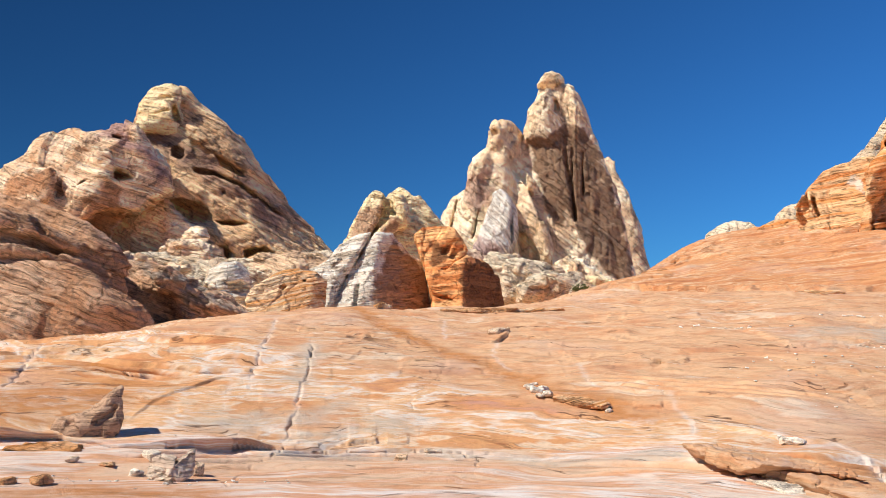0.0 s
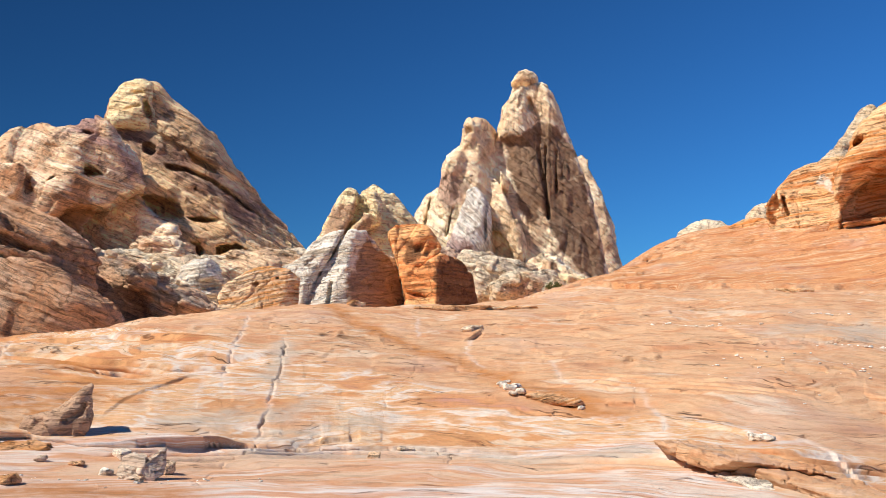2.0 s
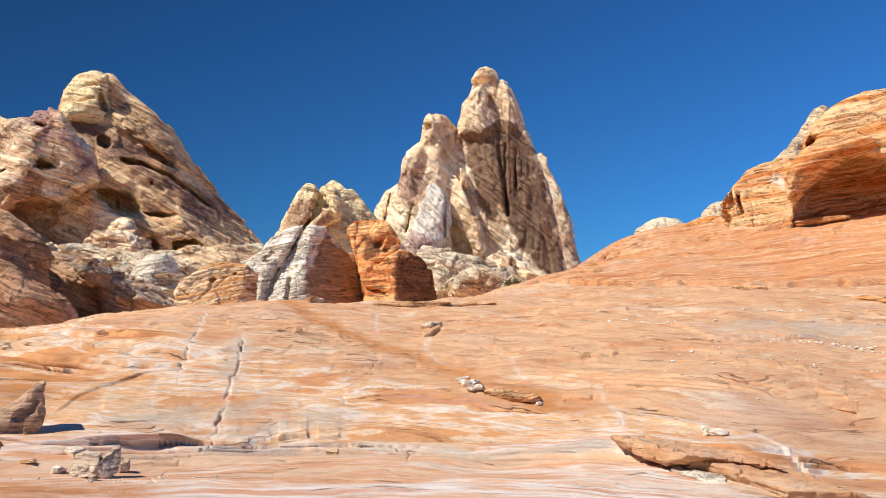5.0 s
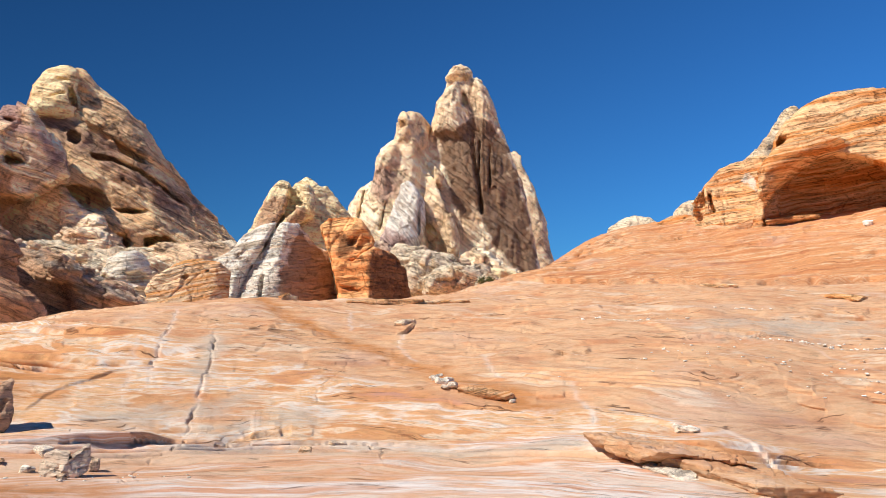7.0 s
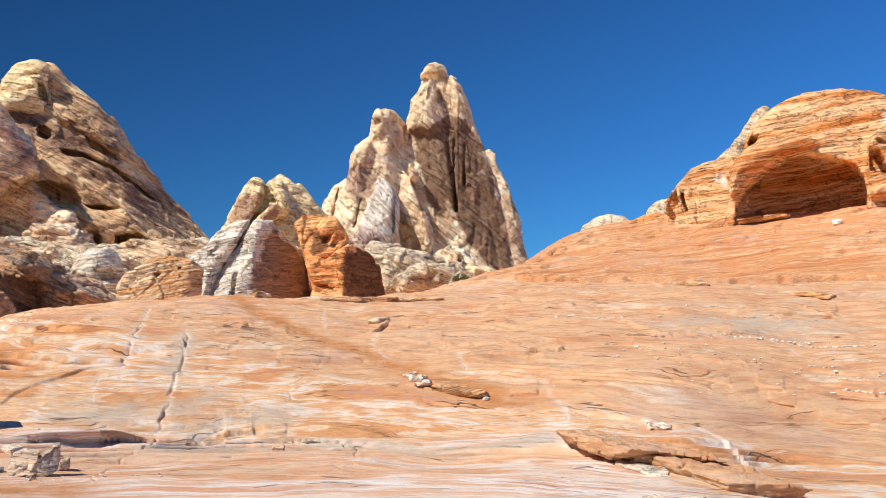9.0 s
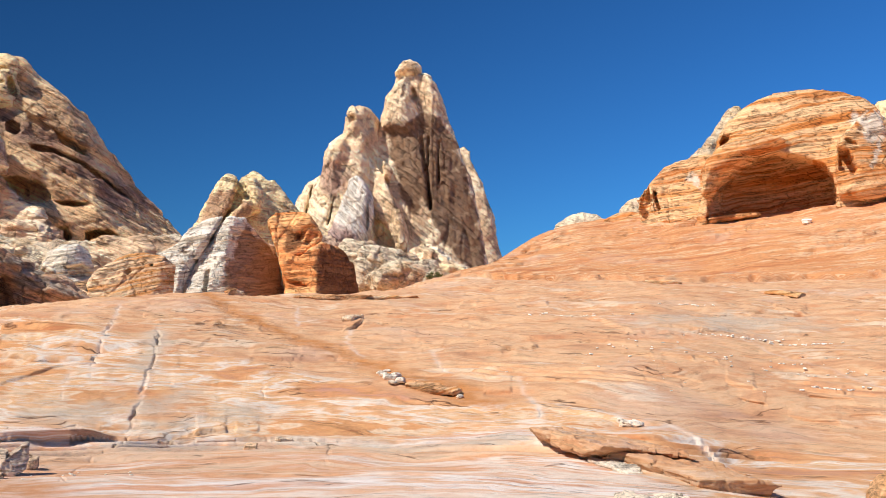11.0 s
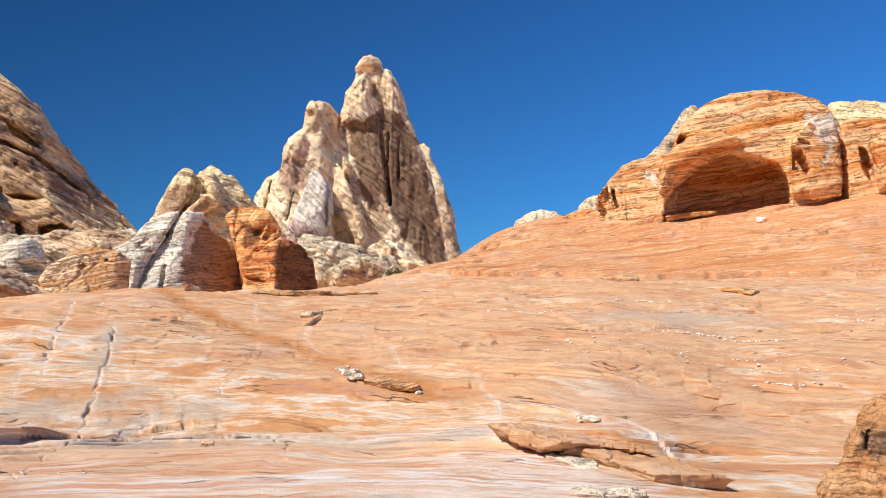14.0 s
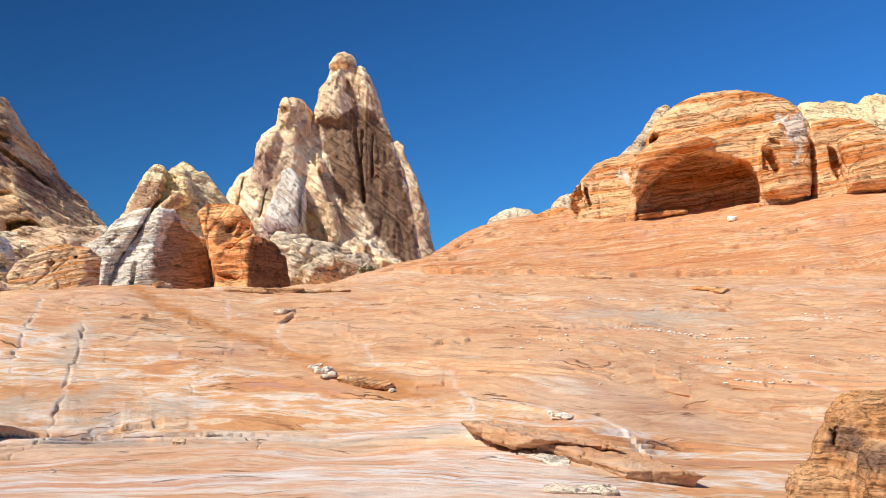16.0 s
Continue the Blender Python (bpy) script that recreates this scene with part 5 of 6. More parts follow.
# ---- left butte ----
u = thing("rock_butte", (-34, 112, 0), "domed brown sandstone butte with yellow summit and hollows", "rock butte")
c = Rock(1.2).mass(-17, 116, [(-4.05, 27.30), (-3.98, 29.08), (-3.30, 31.47), (-2.05, 32.68), (-0.25, 33.05), (1.86, 32.32), (3.89, 30.66), (6.19, 29.09), (8.54, 26.79), (10.36, 24.45), (12.05, 21.80), (13.89, 19.36), (16.29, 16.65), (18.15, 14.61), (19.87, 12.55), (23.49, 7.41), (23.56, -0.29), (-10.26, -0.12), (-8.72, 22.02), (-5.44, 25.58)], 16, 13, [(2.81, 19.18, 103, 158, 66), (0.12, 19.04, 103, 196, 68), (-0.13, 28.01, 106, 190, 60)], 1.2)
c.mass(-17, 104.5, [(1.43, 14.64), (3.93, 14.86), (6.23, 14.83), (8.68, 14.92), (11.21, 13.11), (13.75, 12.04), (16.32, 10.70), (16.41, 4.95), (0.55, 4.80)], 5, 2.0, k=0.6)
for outline, far, deep_ in (([(-0.05, 29.20), (0.44, 29.37), (0.97, 28.23), (1.25, 27.19), (0.76, 27.16), (0.12, 27.90)], 106, 3.0), ([(0.10, 23.80), (0.81, 24.23), (1.68, 23.65), (1.59, 22.61), (0.99, 22.32), (0.25, 22.79)], 104, 3.2), ([(0.16, 17.59), (1.94, 17.80), (3.87, 17.13), (4.64, 15.78), (3.94, 14.88), (2.37, 15.19), (0.92, 16.00)], 102.5, 4.0),
                            ([(5.92, 18.96), (6.29, 18.98), (6.25, 18.34), (5.94, 18.39)], 103, 2), ([(4.94, 12.36), (6.14, 12.64), (6.66, 11.29), (6.20, 10.28), (5.11, 10.50)], 102, 3), ([(7.48, 12.31), (9.93, 12.77), (11.19, 11.92), (11.09, 10.53), (7.77, 10.44)], 102, 3),
                            ([(2.60, 21.39), (4.94, 21.14), (8.08, 20.14), (10.64, 18.58), (12.59, 17.10), (12.33, 16.96), (8.72, 19.40), (4.95, 20.49), (2.73, 20.88)], 104, 2.2), ([(4.90, 23.57), (6.80, 22.77), (8.47, 21.56), (8.73, 20.92), (7.72, 21.13), (5.94, 21.94)], 104.5, 2.6), ([(1.75, 25.58), (3.12, 24.77), (4.63, 23.45), (4.39, 23.17), (2.76, 24.23)], 104, 1.8), ([(4.55, 15.34), (8.10, 15.49), (8.73, 15.19), (6.27, 14.90)], 103, 1.6)):
    c.dig(-17, far, outline, deep_, 0.4, 0.25)
c.tint("rose", -17, [(-3.60, 24.73), (-0.05, 24.72), (1.84, 21.66), (3.67, 21.13), (8.01, 19.45), (12.46, 17.08), (16.38, 13.34), (11.26, 13.81), (6.19, 18.08), (2.53, 18.54), (-1.71, 20.83)], 2.5, 103)
part("main_slope", c.mesh("main_slope", 0.22, lump=0.5, wave=7, rough=0.1, grain=2.0, ledge=0.34, bed=1.3, dip=0.62, crack=0.2, block=3.4), butte_stone, u, "brown and mauve bedded slope with hollows")
c = Rock(0.7).mass(-17, 109.5, [(-3.93, 26.77), (-3.73, 28.24), (-3.07, 30.42), (-1.99, 31.58), (-0.24, 31.93), (1.17, 31.31), (0.97, 29.27), (1.80, 27.18), (1.22, 25.27), (-1.30, 25.76), (-3.16, 25.90)], 4.5, 3.0, [(-1.36, 27.92, 106, 196, 70)], 0.6, k=0.4)
c.dig(-17, 105.6, [(-2.26, 29.57), (-1.19, 30.19), (0.17, 30.17), (0.18, 29.84), (-1.17, 29.73), (-2.01, 29.20)], 1.4, 0.15).dig(-17, 105.6, [(-0.05, 29.10), (0.44, 29.27), (1.10, 28.00), (1.37, 26.97), (0.75, 27.06), (0.12, 27.80)], 2.6, 0.3).dig(-17, 106, [(-3.23, 29.08), (-2.87, 29.24), (-2.84, 28.59), (-3.20, 28.43)], 1.2, 0.2).dig(-17, 105.6, [(-2.45, 27.86), (-0.15, 28.43), (-0.14, 28.17), (-2.32, 27.55)], 0.9, 0.1)
part("summit", c.mesh("summit", 0.14, floor=20, lump=0.25, wave=3, rough=0.1, grain=1.6, ledge=0.12, bed=1.1, dip=0.25, crack=0.08, block=3.0), cream, u, "yellow domed summit with a hollow")
c = Rock(0.6).mass(-19, 106, [(-19.18, 17.60), (-13.13, 20.55), (-11.98, 20.98), (-10.75, 22.26), (-10.27, 23.50), (-9.44, 24.29), (-6.71, 24.87), (-5.59, 24.65), (-5.01, 24.14), (-3.90, 24.48), (-2.66, 24.76), (-2.57, 25.45), (-1.08, 25.44), (0.22, 24.80), (1.33, 23.01), (3.65, 20.16), (3.72, 17.98), (1.32, 16.19), (1.71, 11.43), (0.83, -0.01), (-18.25, 0.09)], 8, 1.8, [(-5.95, 19.77, 100, 192, 70), (-6.07, 22.24, 100.5, 196, 50)], 0.5)
c.mass(-19, 101.5, [(-12.70, 16.48), (-11.76, 18.73), (-10.24, 19.76), (-7.79, 19.69), (-7.14, 17.07), (-7.51, 15.47), (-10.57, 15.32)], 3.0, 1.0, [(-9.55, 17.69, 99.4, 198, 78)], 0.3, k=0.3).mass(-19, 101.5, [(-6.84, 17.40), (-5.37, 18.66), (-3.42, 19.38), (-2.56, 17.04), (-3.57, 14.61), (-6.31, 15.07)], 3.0, 1.2, k=0.3).mass(-19, 101, [(-4.18, 22.12), (-1.88, 23.01), (-0.16, 21.80), (0.13, 20.12), (-2.32, 19.73), (-3.88, 20.11)], 3.0, 1.4, k=0.3)
c.mass(-19, 100.4, [(-1.30, 16.12), (-0.15, 18.32), (1.40, 18.89), (2.70, 17.40), (1.16, 16.00), (0.63, 15.14), (-0.62, 15.68)], 2.4, 0.5, [(0.23, 16.96, 98.8, 205, 66)], 0.2, k=0.2)
for outline, far, deep_ in (([(-2.96, 19.66), (-2.09, 19.83), (-0.53, 19.45), (0.16, 18.90), (-0.61, 18.61), (-2.06, 18.88)], 99, 3.0), ([(-5.81, 17.72), (-4.77, 18.60), (-4.12, 18.64), (-4.96, 18.00)], 99, 2), ([(-7.49, 19.49), (-7.27, 19.38), (-6.85, 16.90), (-7.15, 16.60)], 99, 1.6), ([(-2.35, 23.62), (-1.46, 23.68), (-0.99, 23.11), (-1.66, 22.94), (-2.23, 23.26)], 100, 2.4),
                            ([(-7.03, 21.27), (-6.07, 21.46), (-5.94, 21.00), (-6.69, 20.94)], 99, 1.6), ([(-9.89, 20.47), (-8.42, 20.69), (-7.00, 19.96), (-6.45, 19.41), (-7.74, 19.68)], 99.5, 1.4), ([(-5.12, 14.32), (-3.02, 15.47), (0.27, 15.63), (2.82, 16.47), (2.93, 12.90), (2.43, 11.11), (0.44, 10.69), (-2.87, 11.51)], 98.2, 6.0), ([(0.81, 15.92), (1.89, 16.81), (2.70, 16.02), (2.84, 11.65), (1.64, 11.02), (1.01, 13.34)], 97.5, 9.0),
                            ([(-13.79, 18.23), (-11.96, 18.81), (-11.70, 17.66), (-12.71, 17.26)], 100, 2)):
    c.dig(-19, far, outline, deep_, 0.3, 0.2)
c.tint("rose", -19, [(-5.01, 23.65), (-2.51, 24.82), (-0.01, 24.28), (1.68, 21.48), (4.17, 19.19), (3.04, 18.21), (-0.48, 21.33), (-4.43, 22.86)], 1.6, 100)
c.tint("blush", -19, [(-12.14, 18.62), (-8.01, 19.45), (-7.36, 16.58), (-9.44, 15.90), (-12.05, 16.62)], 1.0, 99)
c.tint("blush", -19, [(-3.63, 17.79), (-1.73, 17.90), (-1.06, 14.42), (-2.31, 11.47), (-5.07, 13.67)], 1.2, 98)
part("shoulder", c.mesh("shoulder", 0.18, lump=0.3, wave=4.5, rough=0.09, grain=1.8, ledge=0.2, bed=1.2, dip=0.36, crack=0.24, block=3.0), shoulder_stone, u, "pale rounded shoulder with overhangs")
c = Rock(0.5).mass(-17, 101, [(-2.40, 18.76), (-0.90, 18.00), (0.53, 16.26), (2.53, 14.53), (3.82, 14.10), (4.93, 11.95), (5.29, 7.14), (-0.44, 7.04), (-0.51, 12.97), (-0.82, 15.60), (-2.34, 16.97)], 4.2, 1.8, [(1.41, 12.89, 98, 200, 58)], 0.4).mass(-17, 97.8, [(0.10, 11.07), (0.95, 12.26), (2.51, 12.55), (4.11, 11.78), (4.72, 10.38), (2.58, 10.32)], 2.6, 0.9, k=0.2).dig(-17, 95.6, [(0.54, 10.98), (2.53, 10.92), (4.55, 10.28), (4.34, 9.81), (2.00, 9.98)], 1.3, 0.3)
part("ledged_tongue", c.mesh("ledged_tongue", 0.15, floor=3, lump=0.3, wave=3, rough=0.1, grain=1.4, ledge=0.2, bed=0.8, dip=0.45, crack=0.12, block=2.4), shoulder_stone, u, "pale ledged tongue of rock")
c = Rock(0.6).mass(-17, 97, [(-7.60, 9.48), (-3.45, 10.71), (-0.22, 10.70), (1.99, 10.07), (4.55, 9.79), (4.84, 7.49), (7.26, 0.05), (-9.78, 0.13)], 4, 1.5, [(0.39, 8.52, 95, 195, 50)], 0.4).mass(-14, 100, [(-0.78, 9.44), (2.09, 10.34), (5.61, 10.66), (9.20, 11.35), (12.87, 10.82), (15.45, -0.05), (-1.10, 0.02)], 4, 1.5, [(5.62, 9.54, 98, 190, 45)], 0.4, k=0.5).mass(-17, 94.5, [(1.36, 8.47), (2.08, 9.50), (3.18, 9.41), (3.42, 8.40), (2.56, 8.15)], 1.2, 0.3, k=0.1)
part("lower_bench", c.mesh("lower_bench", 0.17, floor=2, lump=0.4, wave=3, rough=0.16, grain=1.6, ledge=0.16, bed=0.8, dip=0.2, crack=0.22, block=2.0), shoulder_stone, u)

# ---- alcove rock on the hill ----
a = thing("alcove_rock", (37, 64, 10.40), "orange banded sandstone dome with a deep shaded alcove", "rock outcrop")
c = Rock(0.5).mass(30, 74, [(-7.06, 7.74), (-6.21, 11.71), (-5.56, 13.91), (-4.74, 16.11), (-4.03, 17.23), (-2.71, 18.66), (-1.25, 19.36), (0.43, 19.68), (2.25, 19.72), (3.95, 19.29), (5.54, 18.69), (6.25, 18.38), (6.88, 17.05), (7.20, 14.89), (7.07, 12.01), (7.15, 7.39)], 6.5, 4.2, [(-1.12, 14.80, 68.4, 203, 74), (4.34, 14.86, 68.2, 196, 80), (0.53, 17.35, 69, 200, 50)], 0.8)
c.mass(30, 69.4, [(3.50, 14.92), (4.61, 16.25), (5.70, 17.24), (6.42, 16.21), (6.73, 14.24), (6.55, 10.90), (5.20, 10.68), (3.54, 10.83), (3.37, 12.87)], 2.6, 0.9, [(5.01, 13.85, 67.4, 190, 82)], 0.3, k=0.3)
c.mass(30, 69.4, [(-5.70, 13.34), (-4.76, 14.90), (-3.11, 15.74), (-1.09, 15.96), (0.16, 15.13), (-1.12, 14.70), (-2.74, 14.03), (-4.39, 13.10), (-5.57, 11.42)], 2.4, 0.7, k=0.4)
c.dig(30, 66.8, [(-5.56, 7.28), (-5.41, 10.99), (-4.70, 12.45), (-3.24, 13.45), (-2.04, 14.21), (-0.55, 14.54), (1.29, 14.11), (2.72, 13.38), (3.29, 12.47), (3.39, 10.63), (3.29, 7.07)], 7.6, 2.0, 0.25)
for outline, far, deep_ in (([(3.50, 14.35), (4.10, 14.15), (4.80, 12.75), (4.57, 12.36), (3.53, 12.65)], 67, 2.0), ([(-4.46, 15.81), (-4.16, 16.31), (-3.74, 16.11), (-3.84, 15.42), (-4.27, 14.76)], 69.5, 2.0), ([(4.15, 16.08), (4.82, 15.88), (5.25, 15.29), (4.80, 15.31), (4.29, 15.67)], 67, 1.0), ([(3.90, 14.97), (4.63, 14.60), (4.77, 14.35), (4.03, 14.56)], 67, 0.8),
                            ([(2.67, 16.25), (2.88, 15.82), (3.39, 14.77), (3.08, 14.71), (2.65, 15.55)], 67.5, 1.0), ([(0.89, 15.93), (1.91, 16.44), (2.60, 16.40), (2.59, 16.23), (1.67, 16.13), (1.04, 15.76)], 67.6, 0.7), ([(-1.89, 15.61), (-1.24, 15.90), (-0.30, 15.67), (-0.71, 15.12), (-1.66, 15.09)], 68, 0.7)):
    c.dig(30, far, outline, deep_, 0.12, 0.1)
c.tint("pale", 30, [(6.38, 15.71), (6.60, 15.57), (6.19, 14.30), (5.54, 12.80), (5.40, 12.89), (5.97, 14.52)], 0.2, 68).tint("pale", 30, [(4.37, 16.37), (6.28, 17.14), (6.45, 15.50), (5.89, 14.32), (5.27, 14.76)], 0.4, 68)
part("dome", c.mesh("dome", 0.11, floor=6, lump=0.2, wave=2.5, rough=0.05, grain=1.1, ledge=0.09, bed=0.8, dip=-0.12, crack=0.08, block=2.4), banded_stone, a)

def hill_rock(text, body, cell, mat, spot, **relief):
    b = thing("hill_rock", spot, text, "rock outcrop", "rocks on the hill")
    keys = dict(floor=4, lump=0.2, wave=2.4, rough=0.05, grain=1.1, ledge=0.09, bed=0.8, dip=-0.12, crack=0.08, block=2.2)
    keys.update(relief)
    part("rock", body.mesh("rock", cell, **keys), mat, b)


c = Rock(0.4).mass(36, 73, [(-0.54, 7.30), (-0.35, 15.60), (-0.17, 16.42), (0.68, 16.68), (2.19, 16.84), (3.36, 16.36), (5.00, 15.40), (7.44, 14.24), (10.42, 11.97), (10.86, 6.92)], 5, 2.2, [(1.60, 13.52, 69.5, 200, 76)], 0.4)
c.dig(36, 68.6, [(0.67, 14.56), (1.11, 14.36), (1.58, 13.29), (1.82, 12.08), (1.39, 11.95), (0.91, 12.94)], 2.2, 0.15, 0.1).dig(36, 68.4, [(-0.25, 15.40), (0.79, 15.72), (2.01, 15.61), (0.92, 15.39)], 0.8, 0.1).mass(36, 69.6, [(1.26, 14.64), (2.74, 15.33), (5.50, 13.92), (6.76, 11.11), (1.86, 11.00), (1.79, 13.00)], 1.8, 0.8, k=0.3)
hill_rock("orange banded sandstone dome beside the alcove", c, 0.1, banded_stone, (45, 58, 9))
c = Rock(0.3).mass(26, 74, [(-5.66, 7.84), (-5.70, 12.10), (-4.61, 13.34), (-3.70, 14.35), (-2.63, 14.99), (-1.21, 15.39), (-0.25, 15.62), (0.68, 14.41), (0.30, 7.73)], 3.6, 1.6, [(-2.63, 12.57, 71.5, 200, 70)], 0.3).dig(26, 71, [(-4.60, 12.74), (-4.25, 12.55), (-3.93, 11.12), (-4.28, 10.86), (-4.53, 11.67)], 1.2, 0.12).dig(26, 71.4, [(-5.51, 12.20), (-4.80, 12.98), (-4.64, 11.73), (-5.18, 10.40), (-5.62, 10.77)], 1.0, 0.2)
c.tint("pale", 26, [(-1.91, 13.88), (-1.22, 13.59), (-0.99, 12.07), (-1.32, 12.97), (-2.18, 13.35)], 0.2, 71.5)
hill_rock("orange rounded sandstone outcrop with pale veins", c, 0.09, banded_stone, (31, 66, 9))
c = Rock(0.3).mass(23, 78, [(-5.95, 8.27), (-4.97, 10.95), (-3.77, 11.50), (-2.39, 11.57), (-1.45, 11.17), (-1.12, 8.20)], 2.4, 1.0).dig(23, 75.4, [(-5.91, 10.11), (-4.40, 10.74), (-3.66, 10.45), (-4.87, 10.00)], 1.4, 0.2)
hill_rock("low orange sandstone ledge over a dark gap", c, 0.1, banded_stone, (28, 73, 9))
c = Rock(0.4).mass(17, 108, [(-2.22, 10.86), (-1.28, 14.20), (0.06, 15.13), (1.79, 15.65), (3.38, 15.37), (4.44, 14.42), (5.33, 10.81)], 3, 1.6)
hill_rock("pale sandstone dome on the skyline", c, 0.14, purple_stone, (33, 102, 8))
c = Rock(0.4).mass(22, 105, [(-3.76, 10.54), (-3.07, 15.59), (-2.04, 16.48), (-0.76, 16.84), (0.25, 16.17), (0.56, 10.49)], 3, 1.4)
hill_rock("pale sandstone knob on the skyline", c, 0.14, purple_stone, (38, 98, 8))
c = Rock(0.8).mass(38, 122, [(-7.50, 11.24), (-6.18, 28.60), (-3.07, 29.06), (0.20, 28.79), (2.59, 30.05), (5.82, 29.22), (11.33, 26.95), (16.77, 23.80), (19.34, 10.27)], 8, 4, [(-0.65, 24.81, 116, 195, 62)], 0.5)
hill_rock("yellow sandstone ridge behind the domes", c, 0.22, cream, (76, 96, 10), lump=0.5, wave=5, rough=0.2, ledge=0.1, bed=1.4, dip=0.2, crack=0.2)
b = thing("pale_fin", (43.36, 87.89, 12.31), "whitish pointed sandstone fin behind the alcove rock", "rock fin")
c = Rock(0.5).mass(27, 92, [(-6.09, 9.33), (-4.53, 17.99), (-2.97, 19.22), (-1.97, 20.41), (-1.18, 21.84), (-0.84, 22.67), (-0.07, 23.47), (0.58, 23.66), (1.21, 22.72), (1.45, 9.18)], 4, 1.6, [(-0.98, 20.75, 89.5, 200, 66)], 0.4).dig(27, 88.6, [(-1.27, 21.13), (-0.74, 21.43), (-0.74, 21.21), (-1.17, 20.90)], 1.2, 0.15)
part("rock", c.mesh("rock", 0.13, floor=5, lump=0.3, wave=3, rough=0.12, grain=1.4, ledge=0.08, bed=0.7, dip=0.7, crack=0.1, block=2.4), purple_stone, b)

# ---- boulder beside the camera ----
c = Rock(0.05).mass(38, 8.2, [(-0.48, -0.08), (-0.39, 0.62), (-0.35, 0.73), (-0.26, 0.82), (-0.20, 0.94), (-0.12, 1.01), (-0.02, 1.05), (0.20, 1.06), (0.43, 1.00), (0.56, 0.76), (0.61, 0.02)], 0.75, 0.1, [(-0.09, 0.75, 7.6, 205, 74)], 0.06)
c.mass(38, 7.75, [(-0.61, -0.11), (-0.55, 0.37), (-0.48, 0.51), (-0.38, 0.56), (-0.25, 0.55), (-0.13, 0.47), (-0.11, -0.06)], 0.5, 0.08, [(-0.36, 0.43, 7.4, 200, 60)], 0.05).mass(38, 7.6, [(-0.15, -0.03), (-0.06, 0.70), (0.03, 0.74), (0.60, 0.73), (0.64, 0.05)], 0.5, 0.12, k=0.03)
c.dig(38, 7.6, [(-0.24, 0.84), (-0.21, 0.86), (-0.22, 0.70), (-0.24, 0.71)], 0.12, 0.02, 0.02)
c.tint("varnish_and_shade", 38, [(-0.26, 0.67), (-0.12, 0.80), (0.22, 0.82), (0.61, 0.76), (0.60, 0.60), (-0.13, 0.61), (-0.25, 0.61)], 0.2, 7.5).tint("varnish_and_shade", 38, [(-0.25, 0.85), (-0.21, 0.87), (-0.21, 0.71), (-0.25, 0.72)], 0.05, 7.5)
b = tagged(new("near_boulder", c.mesh("near_boulder", 0.016, lump=0.05, wave=0.5, rough=0.022, grain=0.22, ledge=0.015, bed=0.14, crack=0.025, block=0.3)), "brown weathered sandstone boulder standing on the slickrock", "boulder")
b.data.materials.append(brown_stone)

# ---- flakes and slabs on the slickrock ----
def lying(name, a, b, width, thick, material, label, seed, lift=0.0, rise=0.0, cell=0.014, extra=(), rough=0.02, sheet=False):
    """A flat broken slab that lies on the rock from a to b."""
    a, b = Vector(a), Vector(b)
    a.z, b.z = rest_z(a.x, a.y), rest_z(b.x, b.y)
    m, way = (a + b) / 2, b - a
    up = math.degrees(math.atan2(way.z, math.hypot(way.x, way.y)))
    turn = (rise, -up, math.degrees(math.atan2(way.y, way.x)))
    c = Rock(0.03).block((m.x, m.y, m.z + lift), (way.length / 2, width / 2, thick), turn, facets=9, seed=seed, soft=0.2)
    for dx, dy, dz, sx, sy, sz in extra:
        c.block((m.x + dx, m.y + dy, m.z + lift + dz), (sx, sy, sz), turn, facets=9, seed=seed + 1, soft=0.2)
    me = c.mesh(name, cell, sheet=sheet, lump=0.05, wave=0.5, rough=rough, grain=0.2, ledge=0.02, bed=0.06, dip=0.1, crack=0.02, block=0.3, seed=seed)
    me.materials.append(material)
    return tagged(new(name, me), label, "rock flake", "broken flakes on the slickrock")


def boulder_piece(name, label, category, group, body, cell, mat, **relief):
    keys = dict(floor=-0.5, lump=0.012, wave=0.4, rough=0.012, grain=0.15, ledge=0.015, bed=0.09, dip=-0.2, crack=0.02, block=0.25)
    keys.update(relief)
    me = body.mesh(name, cell, **keys)
    me.materials.append(mat)
    return tagged(new(name, me), label, category, group)


c = Rock(0.05).mass(-21, 14.95, [(-0.56, 0.38), (-0.45, 0.52), (-0.23, 0.58), (0.02, 0.63), (0.19, 0.79), (0.34, 0.94), (0.48, 0.99), (0.45, 0.82), (0.50, 0.55), (0.44, 0.33), (0.34, 0.13), (-0.04, 0.05), (-0.40, 0.13)], 0.28, 0.1, [(-0.05, 0.50, 14.7, 200, 55), (0.37, 0.69, 14.72, 150, 75)], 0.05)
c.dig(-21, 14.66, [(0.03, 0.47), (0.23, 0.57), (0.38, 0.73), (0.41, 0.70), (0.29, 0.52), (0.11, 0.42)], 0.12, 0.03, 0.03)
boulder_piece("rock_flake", "mauve grey curved sandstone flake leaning over an undercut", "rock flake", "broken flakes on the slickrock", c, 0.02, flake_stone)
